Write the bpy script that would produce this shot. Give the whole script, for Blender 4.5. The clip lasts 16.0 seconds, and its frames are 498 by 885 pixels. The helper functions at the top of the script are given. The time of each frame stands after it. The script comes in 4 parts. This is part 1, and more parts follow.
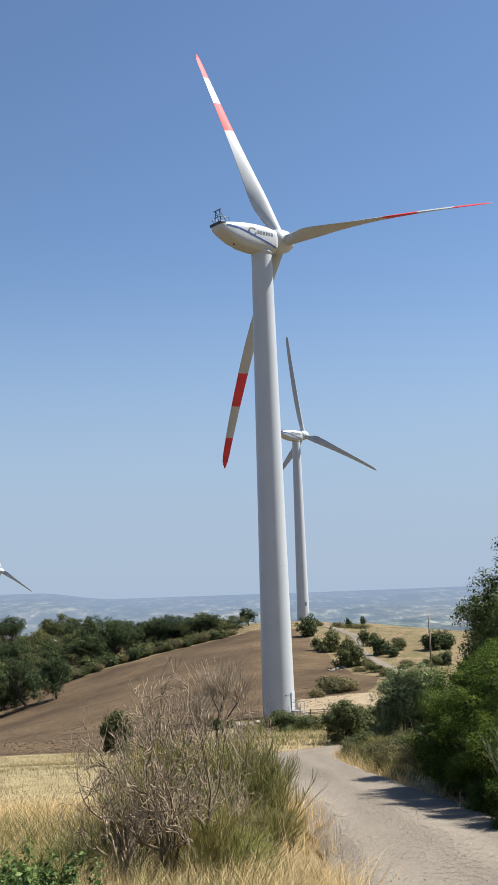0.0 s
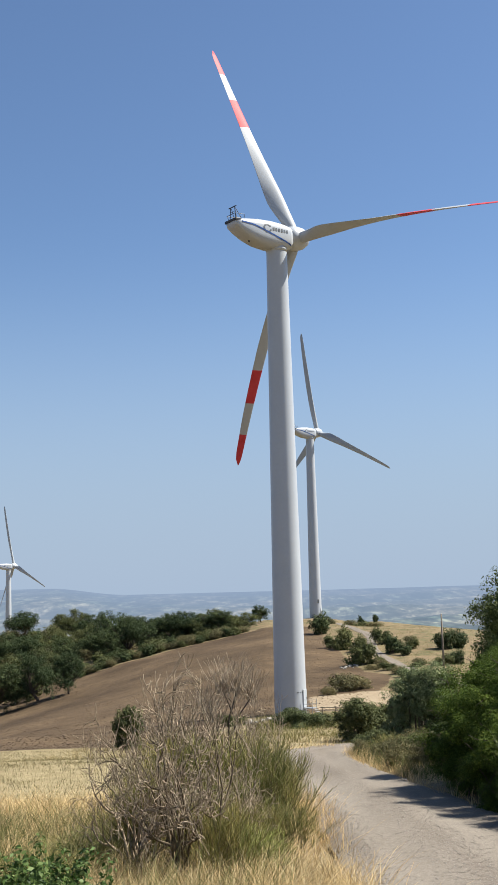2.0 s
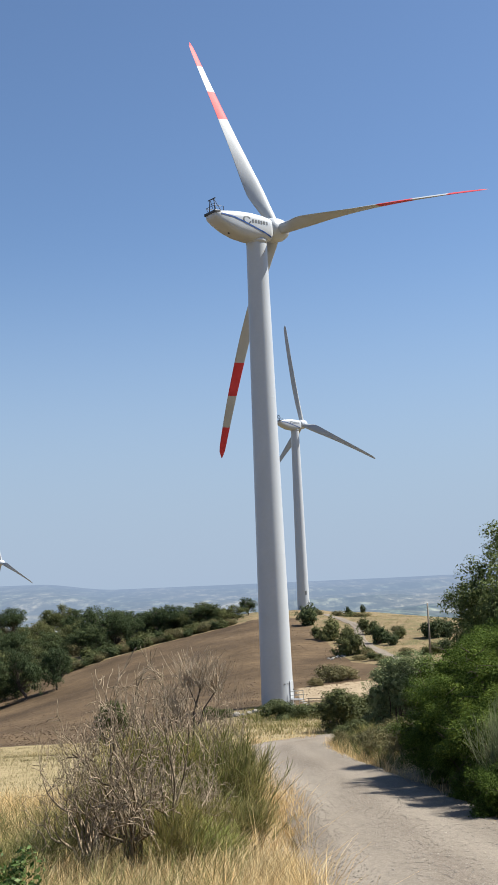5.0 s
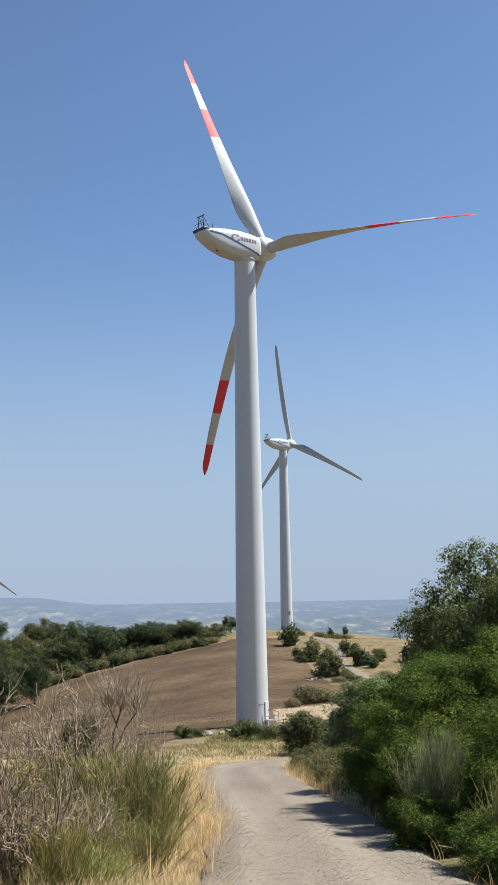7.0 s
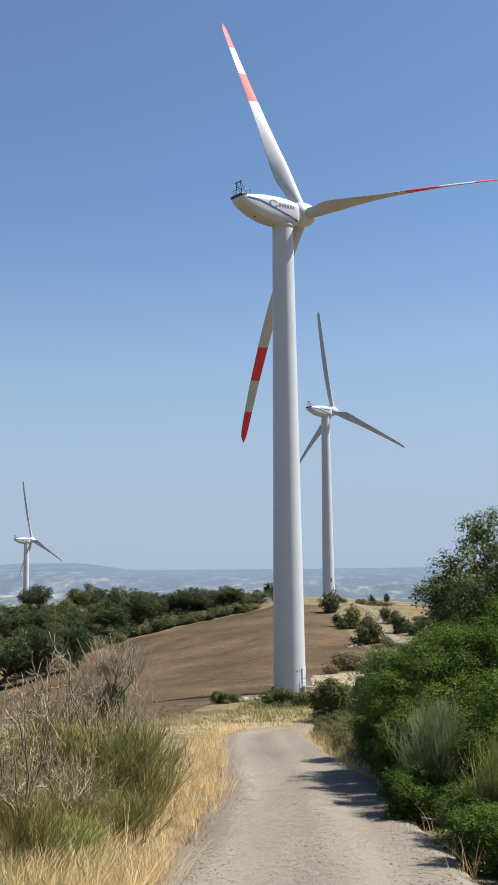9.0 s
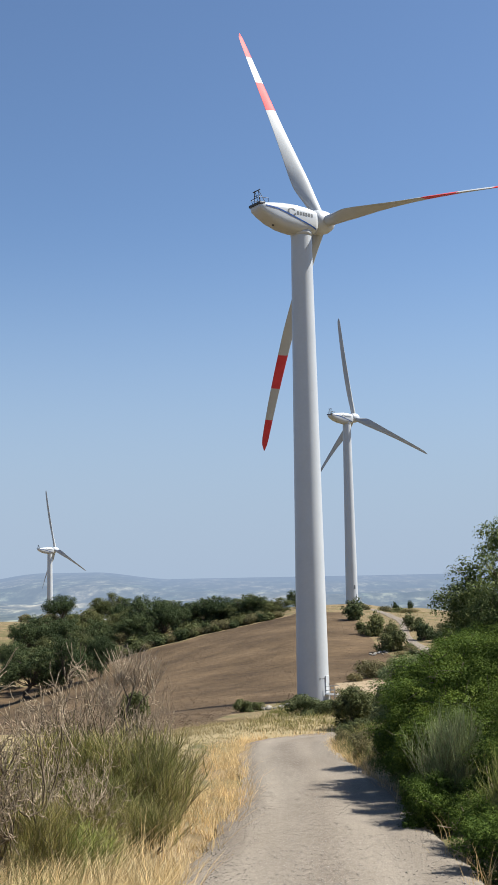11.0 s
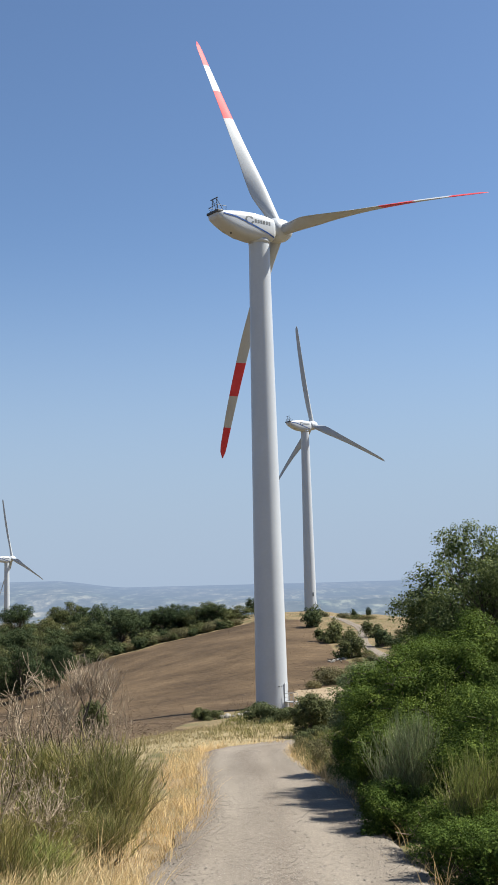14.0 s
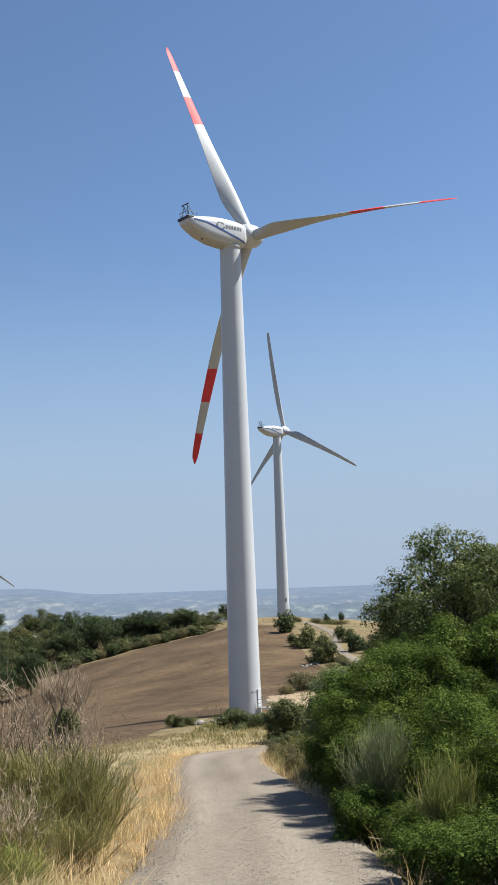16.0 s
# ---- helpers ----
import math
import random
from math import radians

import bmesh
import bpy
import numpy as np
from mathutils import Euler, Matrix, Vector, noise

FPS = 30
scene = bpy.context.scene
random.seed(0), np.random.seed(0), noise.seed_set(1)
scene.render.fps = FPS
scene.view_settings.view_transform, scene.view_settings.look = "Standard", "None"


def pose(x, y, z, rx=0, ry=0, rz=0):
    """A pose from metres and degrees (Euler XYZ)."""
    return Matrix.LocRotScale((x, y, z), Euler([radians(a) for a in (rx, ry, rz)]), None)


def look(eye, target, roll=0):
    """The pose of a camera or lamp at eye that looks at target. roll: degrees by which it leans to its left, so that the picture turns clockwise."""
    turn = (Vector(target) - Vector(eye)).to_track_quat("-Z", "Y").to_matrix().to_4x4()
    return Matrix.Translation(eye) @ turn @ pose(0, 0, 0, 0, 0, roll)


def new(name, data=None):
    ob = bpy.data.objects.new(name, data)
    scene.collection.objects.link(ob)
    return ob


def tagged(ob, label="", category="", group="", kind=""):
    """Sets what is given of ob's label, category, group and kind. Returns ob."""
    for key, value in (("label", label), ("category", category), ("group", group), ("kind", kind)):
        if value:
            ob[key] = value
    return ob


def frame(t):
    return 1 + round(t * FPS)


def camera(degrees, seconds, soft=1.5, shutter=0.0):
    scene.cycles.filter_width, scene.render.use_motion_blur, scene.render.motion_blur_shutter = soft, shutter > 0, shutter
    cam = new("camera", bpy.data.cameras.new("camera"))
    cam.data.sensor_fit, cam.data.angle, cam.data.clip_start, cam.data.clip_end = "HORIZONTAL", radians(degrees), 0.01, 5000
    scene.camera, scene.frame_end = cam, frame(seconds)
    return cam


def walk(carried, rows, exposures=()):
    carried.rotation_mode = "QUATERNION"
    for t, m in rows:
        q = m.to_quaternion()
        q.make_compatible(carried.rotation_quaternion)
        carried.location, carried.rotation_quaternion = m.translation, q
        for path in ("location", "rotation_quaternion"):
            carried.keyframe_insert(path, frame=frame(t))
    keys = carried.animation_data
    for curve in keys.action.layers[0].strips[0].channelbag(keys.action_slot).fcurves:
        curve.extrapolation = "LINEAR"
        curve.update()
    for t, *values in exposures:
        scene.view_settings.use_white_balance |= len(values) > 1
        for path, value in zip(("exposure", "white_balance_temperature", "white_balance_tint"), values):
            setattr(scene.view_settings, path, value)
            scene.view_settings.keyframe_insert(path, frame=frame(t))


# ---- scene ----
cam = camera(24.6, 16.0, soft=1.0)
PATH = [
    (0, pose(-2.620, 0.431, 14.590, 97.599, 2.033, 0.211)),
    (0.5, pose(-2.620, 0.430, 14.587, 97.506, 1.990, 0.389)),
    (1, pose(-2.628, 0.436, 14.591, 97.400, 1.898, 0.526)),
    (1.5, pose(-2.632, 0.444, 14.590, 97.499, 1.742, 0.719)),
    (2, pose(-2.627, 0.453, 14.589, 97.469, 1.550, 0.833)),
    (2.5, pose(-2.625, 0.460, 14.587, 97.279, 1.602, 0.597)),
    (3, pose(-2.617, 0.461, 14.584, 97.305, 1.958, -0.016)),
    (3.5, pose(-2.597, 0.461, 14.583, 97.502, 2.589, -0.539)),
    (4, pose(-2.526, 0.470, 14.574, 97.268, 2.904, -0.631)),
    (4.2, pose(-2.481, 0.486, 14.571, 97.042, 2.912, -0.553)),
    (6.3, pose(-1.401, 0.885, 14.549, 97.425, 1.689, 1.595)),
    (6.5, pose(-1.294, 0.919, 14.535, 97.725, 1.205, 1.087)),
    (7, pose(-1.044, 1.014, 14.555, 97.983, 0.984, -0.350)),
    (7.5, pose(-0.735, 1.029, 14.563, 97.153, 1.802, -0.025)),
    (8, pose(-0.467, 1.102, 14.564, 96.513, 1.777, -0.468)),
    (8.5, pose(-0.305, 1.148, 14.570, 96.368, 0.813, -0.264)),
    (8.7, pose(-0.233, 1.153, 14.583, 96.353, 0.437, 1.079)),
    (10.8, pose(-0.016, 1.040, 14.628, 96.642, 1.038, 3.238)),
    (11, pose(-0.009, 1.033, 14.629, 96.771, 1.146, 3.040)),
    (11.5, pose(-0.005, 1.027, 14.635, 96.866, 1.543, 2.341)),
    (12, pose(0.003, 1.037, 14.633, 96.859, 1.741, 1.901)),
    (12.5, pose(0.000, 1.045, 14.631, 96.933, 1.702, 1.606)),
    (13, pose(0.004, 1.052, 14.629, 96.925, 1.597, 1.383)),
    (13.5, pose(0.002, 1.052, 14.633, 97.035, 1.624, 1.271)),
    (14, pose(0.006, 1.067, 14.633, 97.103, 1.523, 0.985)),
    (14.5, pose(0.017, 1.068, 14.636, 97.188, 1.521, 0.211)),
    (15, pose(0.025, 1.073, 14.630, 97.365, 1.584, -0.478)),
    (15.5, pose(0.023, 1.084, 14.629, 97.413, 1.838, -0.571)),
    (16, pose(0.024, 1.096, 14.630, 97.348, 1.977, -0.367)),
]
walk(cam, PATH)
scene.view_settings.exposure = 0.98

# ---- world and sun ----
SUN_EL, SUN_AZ = radians(54), radians(13)      # azimuth counted from +x towards +y
world = bpy.data.worlds.new("world")
scene.world = world
world.use_nodes = True
wn = world.node_tree.nodes
sky = wn.new("ShaderNodeTexSky")
sky.sky_type, sky.sun_disc = "NISHITA", False
sky.sun_elevation, sky.sun_rotation = SUN_EL, radians(90) - SUN_AZ
sky.altitude, sky.air_density, sky.dust_density, sky.ozone_density = 300, 1.0, 0.5, 5.5
wn["Background"].inputs["Strength"].default_value = 0.066
# summer haze thickening towards the horizon, all the way round
wl = world.node_tree.links
upward = wn.new("ShaderNodeSeparateXYZ")
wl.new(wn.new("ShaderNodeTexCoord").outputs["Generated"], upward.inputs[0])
thick = wn.new("ShaderNodeMapRange")
thick.interpolation_type = "SMOOTHERSTEP"
for k, v in (("From Min", -0.02), ("From Max", 0.34), ("To Min", 0.94), ("To Max", 0.0)):
    thick.inputs[k].default_value = v
wl.new(upward.outputs["Z"], thick.inputs["Value"])
haze = wn.new("ShaderNodeMix")
haze.data_type = "RGBA"
wl.new(thick.outputs[0], haze.inputs[0])
wl.new(sky.outputs[0], haze.inputs[6])
haze.inputs[7].default_value = (3.02, 3.86, 5.10, 1)
wl.new(haze.outputs[2], wn["Background"].inputs["Color"])
sun = new("sun", bpy.data.lights.new("sun", "SUN"))
sun.data.energy, sun.data.angle, sun.data.color = 5.0, radians(0.53), (1.0, 0.965, 0.88)
to_sun = Vector((math.cos(SUN_EL) * math.cos(SUN_AZ), math.cos(SUN_EL) * math.sin(SUN_AZ), math.sin(SUN_EL)))
sun.matrix_world = look(to_sun * 300, (0, 0, 0))


# ---- node helpers ----
def material(name):
    m = bpy.data.materials.new(name)
    m.use_nodes = True
    return m, m.node_tree, m.node_tree.nodes["Principled BSDF"]


def node(tree, kind, **inputs):
    n = tree.nodes.new(kind)
    for k, v in inputs.items():
        n.inputs[k.replace("_", " ")].default_value = v
    return n


def noise_at(tree, scale, detail=4.0, rough=0.55, coord="Object", stretch=None):
    tc = tree.nodes.new("ShaderNodeTexCoord")
    n = node(tree, "ShaderNodeTexNoise", Scale=scale, Detail=detail, Roughness=rough)
    if stretch:
        mp = tree.nodes.new("ShaderNodeMapping")
        mp.inputs["Scale"].default_value = stretch
        tree.links.new(tc.outputs[coord], mp.inputs["Vector"])
        tree.links.new(mp.outputs[0], n.inputs["Vector"])
    else:
        tree.links.new(tc.outputs[coord], n.inputs["Vector"])
    return n.outputs["Fac"]


def ramp(tree, fac, *stops):
    r = tree.nodes.new("ShaderNodeValToRGB")
    el = r.color_ramp.elements
    while len(el) < len(stops):
        el.new(0.5)
    for e, (p, c) in zip(el, stops):
        e.position, e.color = p, (*c, 1.0)
    tree.links.new(fac, r.inputs["Fac"])
    return r.outputs["Color"]


def mix(tree, a, b, fac, mode="MIX"):
    m = tree.nodes.new("ShaderNodeMix")
    m.data_type, m.blend_type = "RGBA", mode
    for s, v in ((m.inputs[0], fac), (m.inputs[6], a), (m.inputs[7], b)):
        if isinstance(v, (int, float)):
            s.default_value = v
        elif isinstance(v, tuple):
            s.default_value = (*v, 1.0)
        else:
            tree.links.new(v, s)
    return m.outputs[2]


def bump(tree, bsdf, height, strength, distance):
    b = node(tree, "ShaderNodeBump", Strength=strength, Distance=distance)
    tree.links.new(height, b.inputs["Height"])
    tree.links.new(b.outputs[0], bsdf.inputs["Normal"])


def surface(name, dark, light, scale, rough=0.8, fine=None, bump_by=0.3, bump_m=0.02, spec=0.3, metal=0.0, grain=0.28):
    """Two scales of mottling between two colours, with a fine relief."""
    m, t, b = material(name)
    big, small = noise_at(t, scale), noise_at(t, fine or scale * 9, 5)
    c1 = ramp(t, big, (0.3, dark), (0.7, light))
    c2 = ramp(t, small, (0.3, (1 - grain,) * 3), (0.7, (1 + 0.5 * grain,) * 3))
    t.links.new(mix(t, c1, c2, 1.0, "MULTIPLY"), b.inputs["Base Color"])
    b.inputs["Roughness"].default_value = rough
    b.inputs["Specular IOR Level"].default_value = spec
    b.inputs["Metallic"].default_value = metal
    if bump_by:
        bump(t, b, small, bump_by, bump_m)
    return m


def leafage(name, dark, mid, light, rough=0.55, through_light=0.25, gloss=0.12):
    """Leaves: a colour for each leaf, large patches of older and younger growth, some light passing through."""
    m, t, b = material(name)
    geo = t.nodes.new("ShaderNodeNewGeometry")
    each = ramp(t, geo.outputs["Random Per Island"], (0.0, dark), (0.55, mid), (1.0, light))
    patch = ramp(t, noise_at(t, 1.1, 3), (0.3, (0.70, 0.74, 0.70)), (0.7, (1.2, 1.15, 1.0)))
    info = t.nodes.new("ShaderNodeObjectInfo")
    whole = ramp(t, info.outputs["Random"], (0.0, (0.85, 0.9, 0.9)), (1.0, (1.12, 1.08, 1.0)))
    col = mix(t, mix(t, each, patch, 1.0, "MULTIPLY"), whole, 1.0, "MULTIPLY")
    t.links.new(col, b.inputs["Base Color"])
    b.inputs["Roughness"].default_value = rough
    b.inputs["Specular IOR Level"].default_value = gloss
    tr = t.nodes.new("ShaderNodeBsdfTranslucent")
    t.links.new(col, tr.inputs["Color"])
    ms = t.nodes.new("ShaderNodeMixShader")
    ms.inputs[0].default_value = through_light
    t.links.new(b.outputs[0], ms.inputs[1])
    t.links.new(tr.outputs[0], ms.inputs[2])
    t.links.new(ms.outputs[0], t.nodes["Material Output"].inputs["Surface"])
    return m


# ---- materials ----
M_WHITE = surface("turbine_white", (0.411, 0.434, 0.462), (0.449, 0.473, 0.500), 0.25, 0.34, 3.0, 0.0, 0.01, 0.55, grain=0.03)
M_BLADE = surface("blade_white", (0.367, 0.389, 0.409), (0.419, 0.439, 0.458), 0.35, 0.55, 4.0, 0.0, 0.01, 0.25, grain=0.03)
M_RED = surface("signal_red", (0.50, 0.040, 0.050), (0.60, 0.060, 0.075), 0.6, 0.6, 6.0, 0.0, 0.01, 0.2, grain=0.03)
M_BLUE = surface("stripe_blue", (0.02, 0.07, 0.26), (0.03, 0.10, 0.34), 1.0, 0.4, 8.0, 0.0)
M_GREY = surface("mark_grey", (0.10, 0.11, 0.12), (0.15, 0.16, 0.17), 1.0, 0.5, 8.0, 0.0)
M_DARK = surface("dark_metal", (0.03, 0.032, 0.036), (0.06, 0.06, 0.065), 2.0, 0.5, 20.0, 0.05, 0.01)
M_STEEL = surface("galvanised_steel", (0.30, 0.31, 0.31), (0.42, 0.43, 0.43), 2.0, 0.5, 30.0, 0.05, 0.01, 0.4, 0.7)
M_CONCRETE = surface("concrete", (0.30, 0.29, 0.27), (0.42, 0.40, 0.37), 0.8, 0.9, 12.0, 0.3, 0.02)
M_POLE = surface("weathered_pole", (0.16, 0.13, 0.10), (0.27, 0.23, 0.18), 3.0, 0.9, 30.0, 0.3, 0.01)
M_BARK = surface("bark", (0.055, 0.042, 0.032), (0.13, 0.105, 0.08), 3.0, 0.95, 25.0, 0.6, 0.03)
M_DEAD = surface("dead_wood", (0.115, 0.080, 0.050), (0.56, 0.45, 0.315), 11.0, 0.9, 50.0, 0.3, 0.01)
M_BLEACHED = surface("bleached_twig", (0.30, 0.225, 0.150), (0.52, 0.43, 0.32), 6.0, 0.9, 50.0, 0.0)
M_TWIG = surface("brown_twig", (0.085, 0.065, 0.040), (0.21, 0.165, 0.105), 6.0, 0.9, 40.0, 0.0)
M_STONE = surface("pale_stone", (0.22, 0.20, 0.17), (0.37, 0.34, 0.29), 2.0, 0.9, 20.0, 0.4, 0.02)
M_GRAVEL = surface("gravel_stone", (0.162, 0.139, 0.115), (0.374, 0.340, 0.293), 6.0, 0.95, 40.0, 0.0)
M_CLOD = surface("soil_clod", (0.094, 0.063, 0.039), (0.172, 0.122, 0.079), 0.6, 0.95, 8.0, 0.3, 0.03)
M_LENTISK = leafage("lentisk_leaf", (0.036, 0.060, 0.011), (0.073, 0.113, 0.023), (0.152, 0.199, 0.046), 0.7, 0.26, 0.05)
M_TREE = leafage("tree_leaf", (0.043, 0.062, 0.021), (0.100, 0.133, 0.048), (0.206, 0.237, 0.112), 0.6, 0.28, 0.12)
M_OAK = leafage("oak_leaf", (0.031, 0.047, 0.023), (0.060, 0.084, 0.039), (0.109, 0.132, 0.064), 0.75, 0.15)
M_SHRUB = leafage("shrub_leaf", (0.057, 0.070, 0.028), (0.100, 0.115, 0.050), (0.170, 0.172, 0.085), 0.7, 0.22)
M_GREYLEAF = leafage("grey_green_leaf", (0.099, 0.134, 0.070), (0.155, 0.196, 0.108), (0.245, 0.281, 0.169), 0.7, 0.3)
M_DRYLEAF = leafage("dry_shrub_leaf", (0.105, 0.098, 0.050), (0.165, 0.148, 0.080), (0.240, 0.210, 0.125), 0.8, 0.2)
M_BROOM = leafage("broom_stem", (0.105, 0.112, 0.035), (0.239, 0.232, 0.086), (0.489, 0.398, 0.195), 0.7, 0.25)
M_BROOM_G = leafage("grey_broom_stem", (0.108, 0.137, 0.066), (0.222, 0.260, 0.137), (0.380, 0.405, 0.240), 0.7, 0.2)
M_STUBBLE = leafage("cut_stubble", (0.202, 0.154, 0.084), (0.326, 0.264, 0.154), (0.466, 0.396, 0.264), 0.8, 0.2)
M_BROOM_Y = leafage("young_broom_stem", (0.133, 0.164, 0.046), (0.260, 0.289, 0.089), (0.430, 0.412, 0.164), 0.7, 0.25)
M_STRAW = leafage("dry_grass", (0.364, 0.248, 0.132), (0.607, 0.440, 0.253), (0.810, 0.642, 0.425), 0.8, 0.3)
M_GRASS = leafage("green_grass", (0.090, 0.101, 0.034), (0.158, 0.158, 0.061), (0.286, 0.248, 0.121), 0.75, 0.25)
M_WEED = leafage("weed_leaf", (0.031, 0.059, 0.016), (0.068, 0.117, 0.034), (0.171, 0.234, 0.090), 0.5, 0.25)


# ---- mesh helpers ----
def mesh_from(name, verts, faces, mat=None, smooth=False):
    me = bpy.data.meshes.new(name)
    verts = np.asarray(verts, np.float32).reshape(-1, 3)
    faces = np.asarray(faces, np.int32)
    k = faces.shape[1]
    me.vertices.add(len(verts))
    me.vertices.foreach_set("co", verts.ravel())
    me.loops.add(faces.size)
    me.loops.foreach_set("vertex_index", faces.ravel())
    me.polygons.add(len(faces))
    me.polygons.foreach_set("loop_start", np.arange(0, faces.size, k, dtype=np.int32))
    me.update(calc_edges=True)
    me.validate()
    if smooth:
        me.polygons.foreach_set("use_smooth", np.ones(len(faces), bool))
    if mat:
        me.materials.append(mat)
    return me


def child(name, me, parent, label=""):
    ob = new(name, me)
    ob.parent = parent
    if label:
        ob["label"] = label
    return ob


def part(name, bm, mat, parent, label="", smooth=False):
    me = bpy.data.meshes.new(name)
    bmesh.ops.recalc_face_normals(bm, faces=bm.faces)
    bm.to_mesh(me)
    bm.free()
    me.materials.append(mat)
    for p in me.polygons:
        p.use_smooth = smooth
    return child(name, me, parent, label)


def box(bm, size, at=(0, 0, 0), turn=None, edge=0.0):
    m = Matrix.Translation(at) @ (turn or Matrix()) @ Matrix.Diagonal((*size, 1))
    made = bmesh.ops.create_cube(bm, size=1.0, matrix=m)["verts"]
    if edge:
        es = list({e for v in made for e in v.link_edges})
        bmesh.ops.bevel(bm, geom=es, offset=edge, segments=2, affect="EDGES", profile=0.5)
    return bm


def rod(bm, a, b, r, r2=None, sides=8):
    a, b = Vector(a), Vector(b)
    m = Matrix.Translation((a + b) / 2) @ (b - a).to_track_quat("Z", "Y").to_matrix().to_4x4()
    bmesh.ops.create_cone(bm, cap_ends=True, segments=sides, radius1=r, radius2=r if r2 is None else r2, depth=(b - a).length, matrix=m)
    return bm


def loft(rings, capped=True):
    """Quads between rings of equal length; capped: closed at both ends by a fan to the middle."""
    rings = [np.asarray(r, float) for r in rings]
    if capped:
        rings = [np.repeat(rings[0].mean(0)[None], len(rings[0]), 0)] + rings + [np.repeat(rings[-1].mean(0)[None], len(rings[0]), 0)]
    n, k = len(rings), len(rings[0])
    i, j = np.meshgrid(np.arange(n - 1), np.arange(k), indexing="ij")
    q = np.stack([i * k + j, i * k + (j + 1) % k, (i + 1) * k + (j + 1) % k, (i + 1) * k + j], -1).reshape(-1, 4)
    return np.concatenate(rings), q


def smoothstep(a, b, t):
    t = np.clip((np.asarray(t, float) - a) / (b - a), 0, 1)
    return t * t * (3 - 2 * t)


# ---- the lie of the land ----
RUN_Y = [-4900, -300, -60, 0, 15, 25, 33, 50, 65, 85, 116, 142, 165, 200, 250, 300, 340, 375, 420, 520, 620, 800, 1100, 4900]
RUN_Z = [-20, 30, 18.4, 12.75, 11.0, 9.95, 9.15, 7.65, 6.35, 4.6, 1.6, -0.45, -0.6, 0.4, 3.0, 5.3, 5.9, 5.8, 4.4, -12, -28, -60, -90, -60]


def waves(x, y):
    return (np.sin(x * 0.31 + 1.3 * np.sin(y * 0.17)) * np.sin(y * 0.23 + 0.7) * 0.10
            + np.sin(x * 0.083 + 2.0) * np.sin(y * 0.061 + x * 0.02) * 0.35 * smoothstep(90, 200, y))


def road_x(y):
    """The middle of the track: straight downhill, then a bend to the side before the turbine."""
    y = np.asarray(y, float)
    return 0.10 + 0.004 * (y - 15) - 1.35 * smoothstep(24, 50, y) + 14.0 * smoothstep(50, 68, y) ** 1.8


ROAD_HALF = 1.72


def land(x, y):
    x, y = np.asarray(x, float), np.asarray(y, float)
    ks = np.linspace(-0.95, 0.95, 15)
    z = sum(np.interp(y + k * (5 + 0.04 * np.abs(y)), RUN_Y, RUN_Z) * (1 - k * k) for k in ks) / float((1 - ks * ks).sum())
    drop = np.clip((-x - 3) / 63, 0, 1)
    z = z - 14.0 * drop * (0.75 + 0.25 * drop) * smoothstep(70, 240, y) * (1 - smoothstep(500, 900, y))
    z = z + 10.0 * smoothstep(285, 400, y) * smoothstep(24, 66, -x) * (1 - smoothstep(430, 560, y))
    z = z + (0.03 * np.clip(x, 0, 24) * (1 - smoothstep(190, 290, y)) - 0.10 * np.clip(x - 34, 0, 40)) * smoothstep(110, 180, y) * (1 - smoothstep(420, 600, y))
    z = z - 0.85 * smoothstep(-4, -12, x) * smoothstep(45, 72, y) * (1 - smoothstep(86, 104, y))          # mown hollow before the field
    z = z - 2.0 * smoothstep(14, 28, x) * smoothstep(285, 345, y) * (1 - smoothstep(430, 600, y))
    z = z + 0.03 * np.clip(x - 3, 0, 40) * (1 - smoothstep(60, 100, y))
    off = np.abs(x - road_x(y))
    flat = smoothstep(ROAD_HALF + 0.1, ROAD_HALF + 1.2, off) + smoothstep(66, 74, y)
    z = z + waves(x, y) * np.clip(flat, 0, 1)
    return z + 0.10 * (smoothstep(ROAD_HALF, ROAD_HALF + 1.0, off) - 1) * (1 - smoothstep(64, 70, y)) * smoothstep(-30, -20, y)


def ground_z(x, y):
    return float(land(x, y))


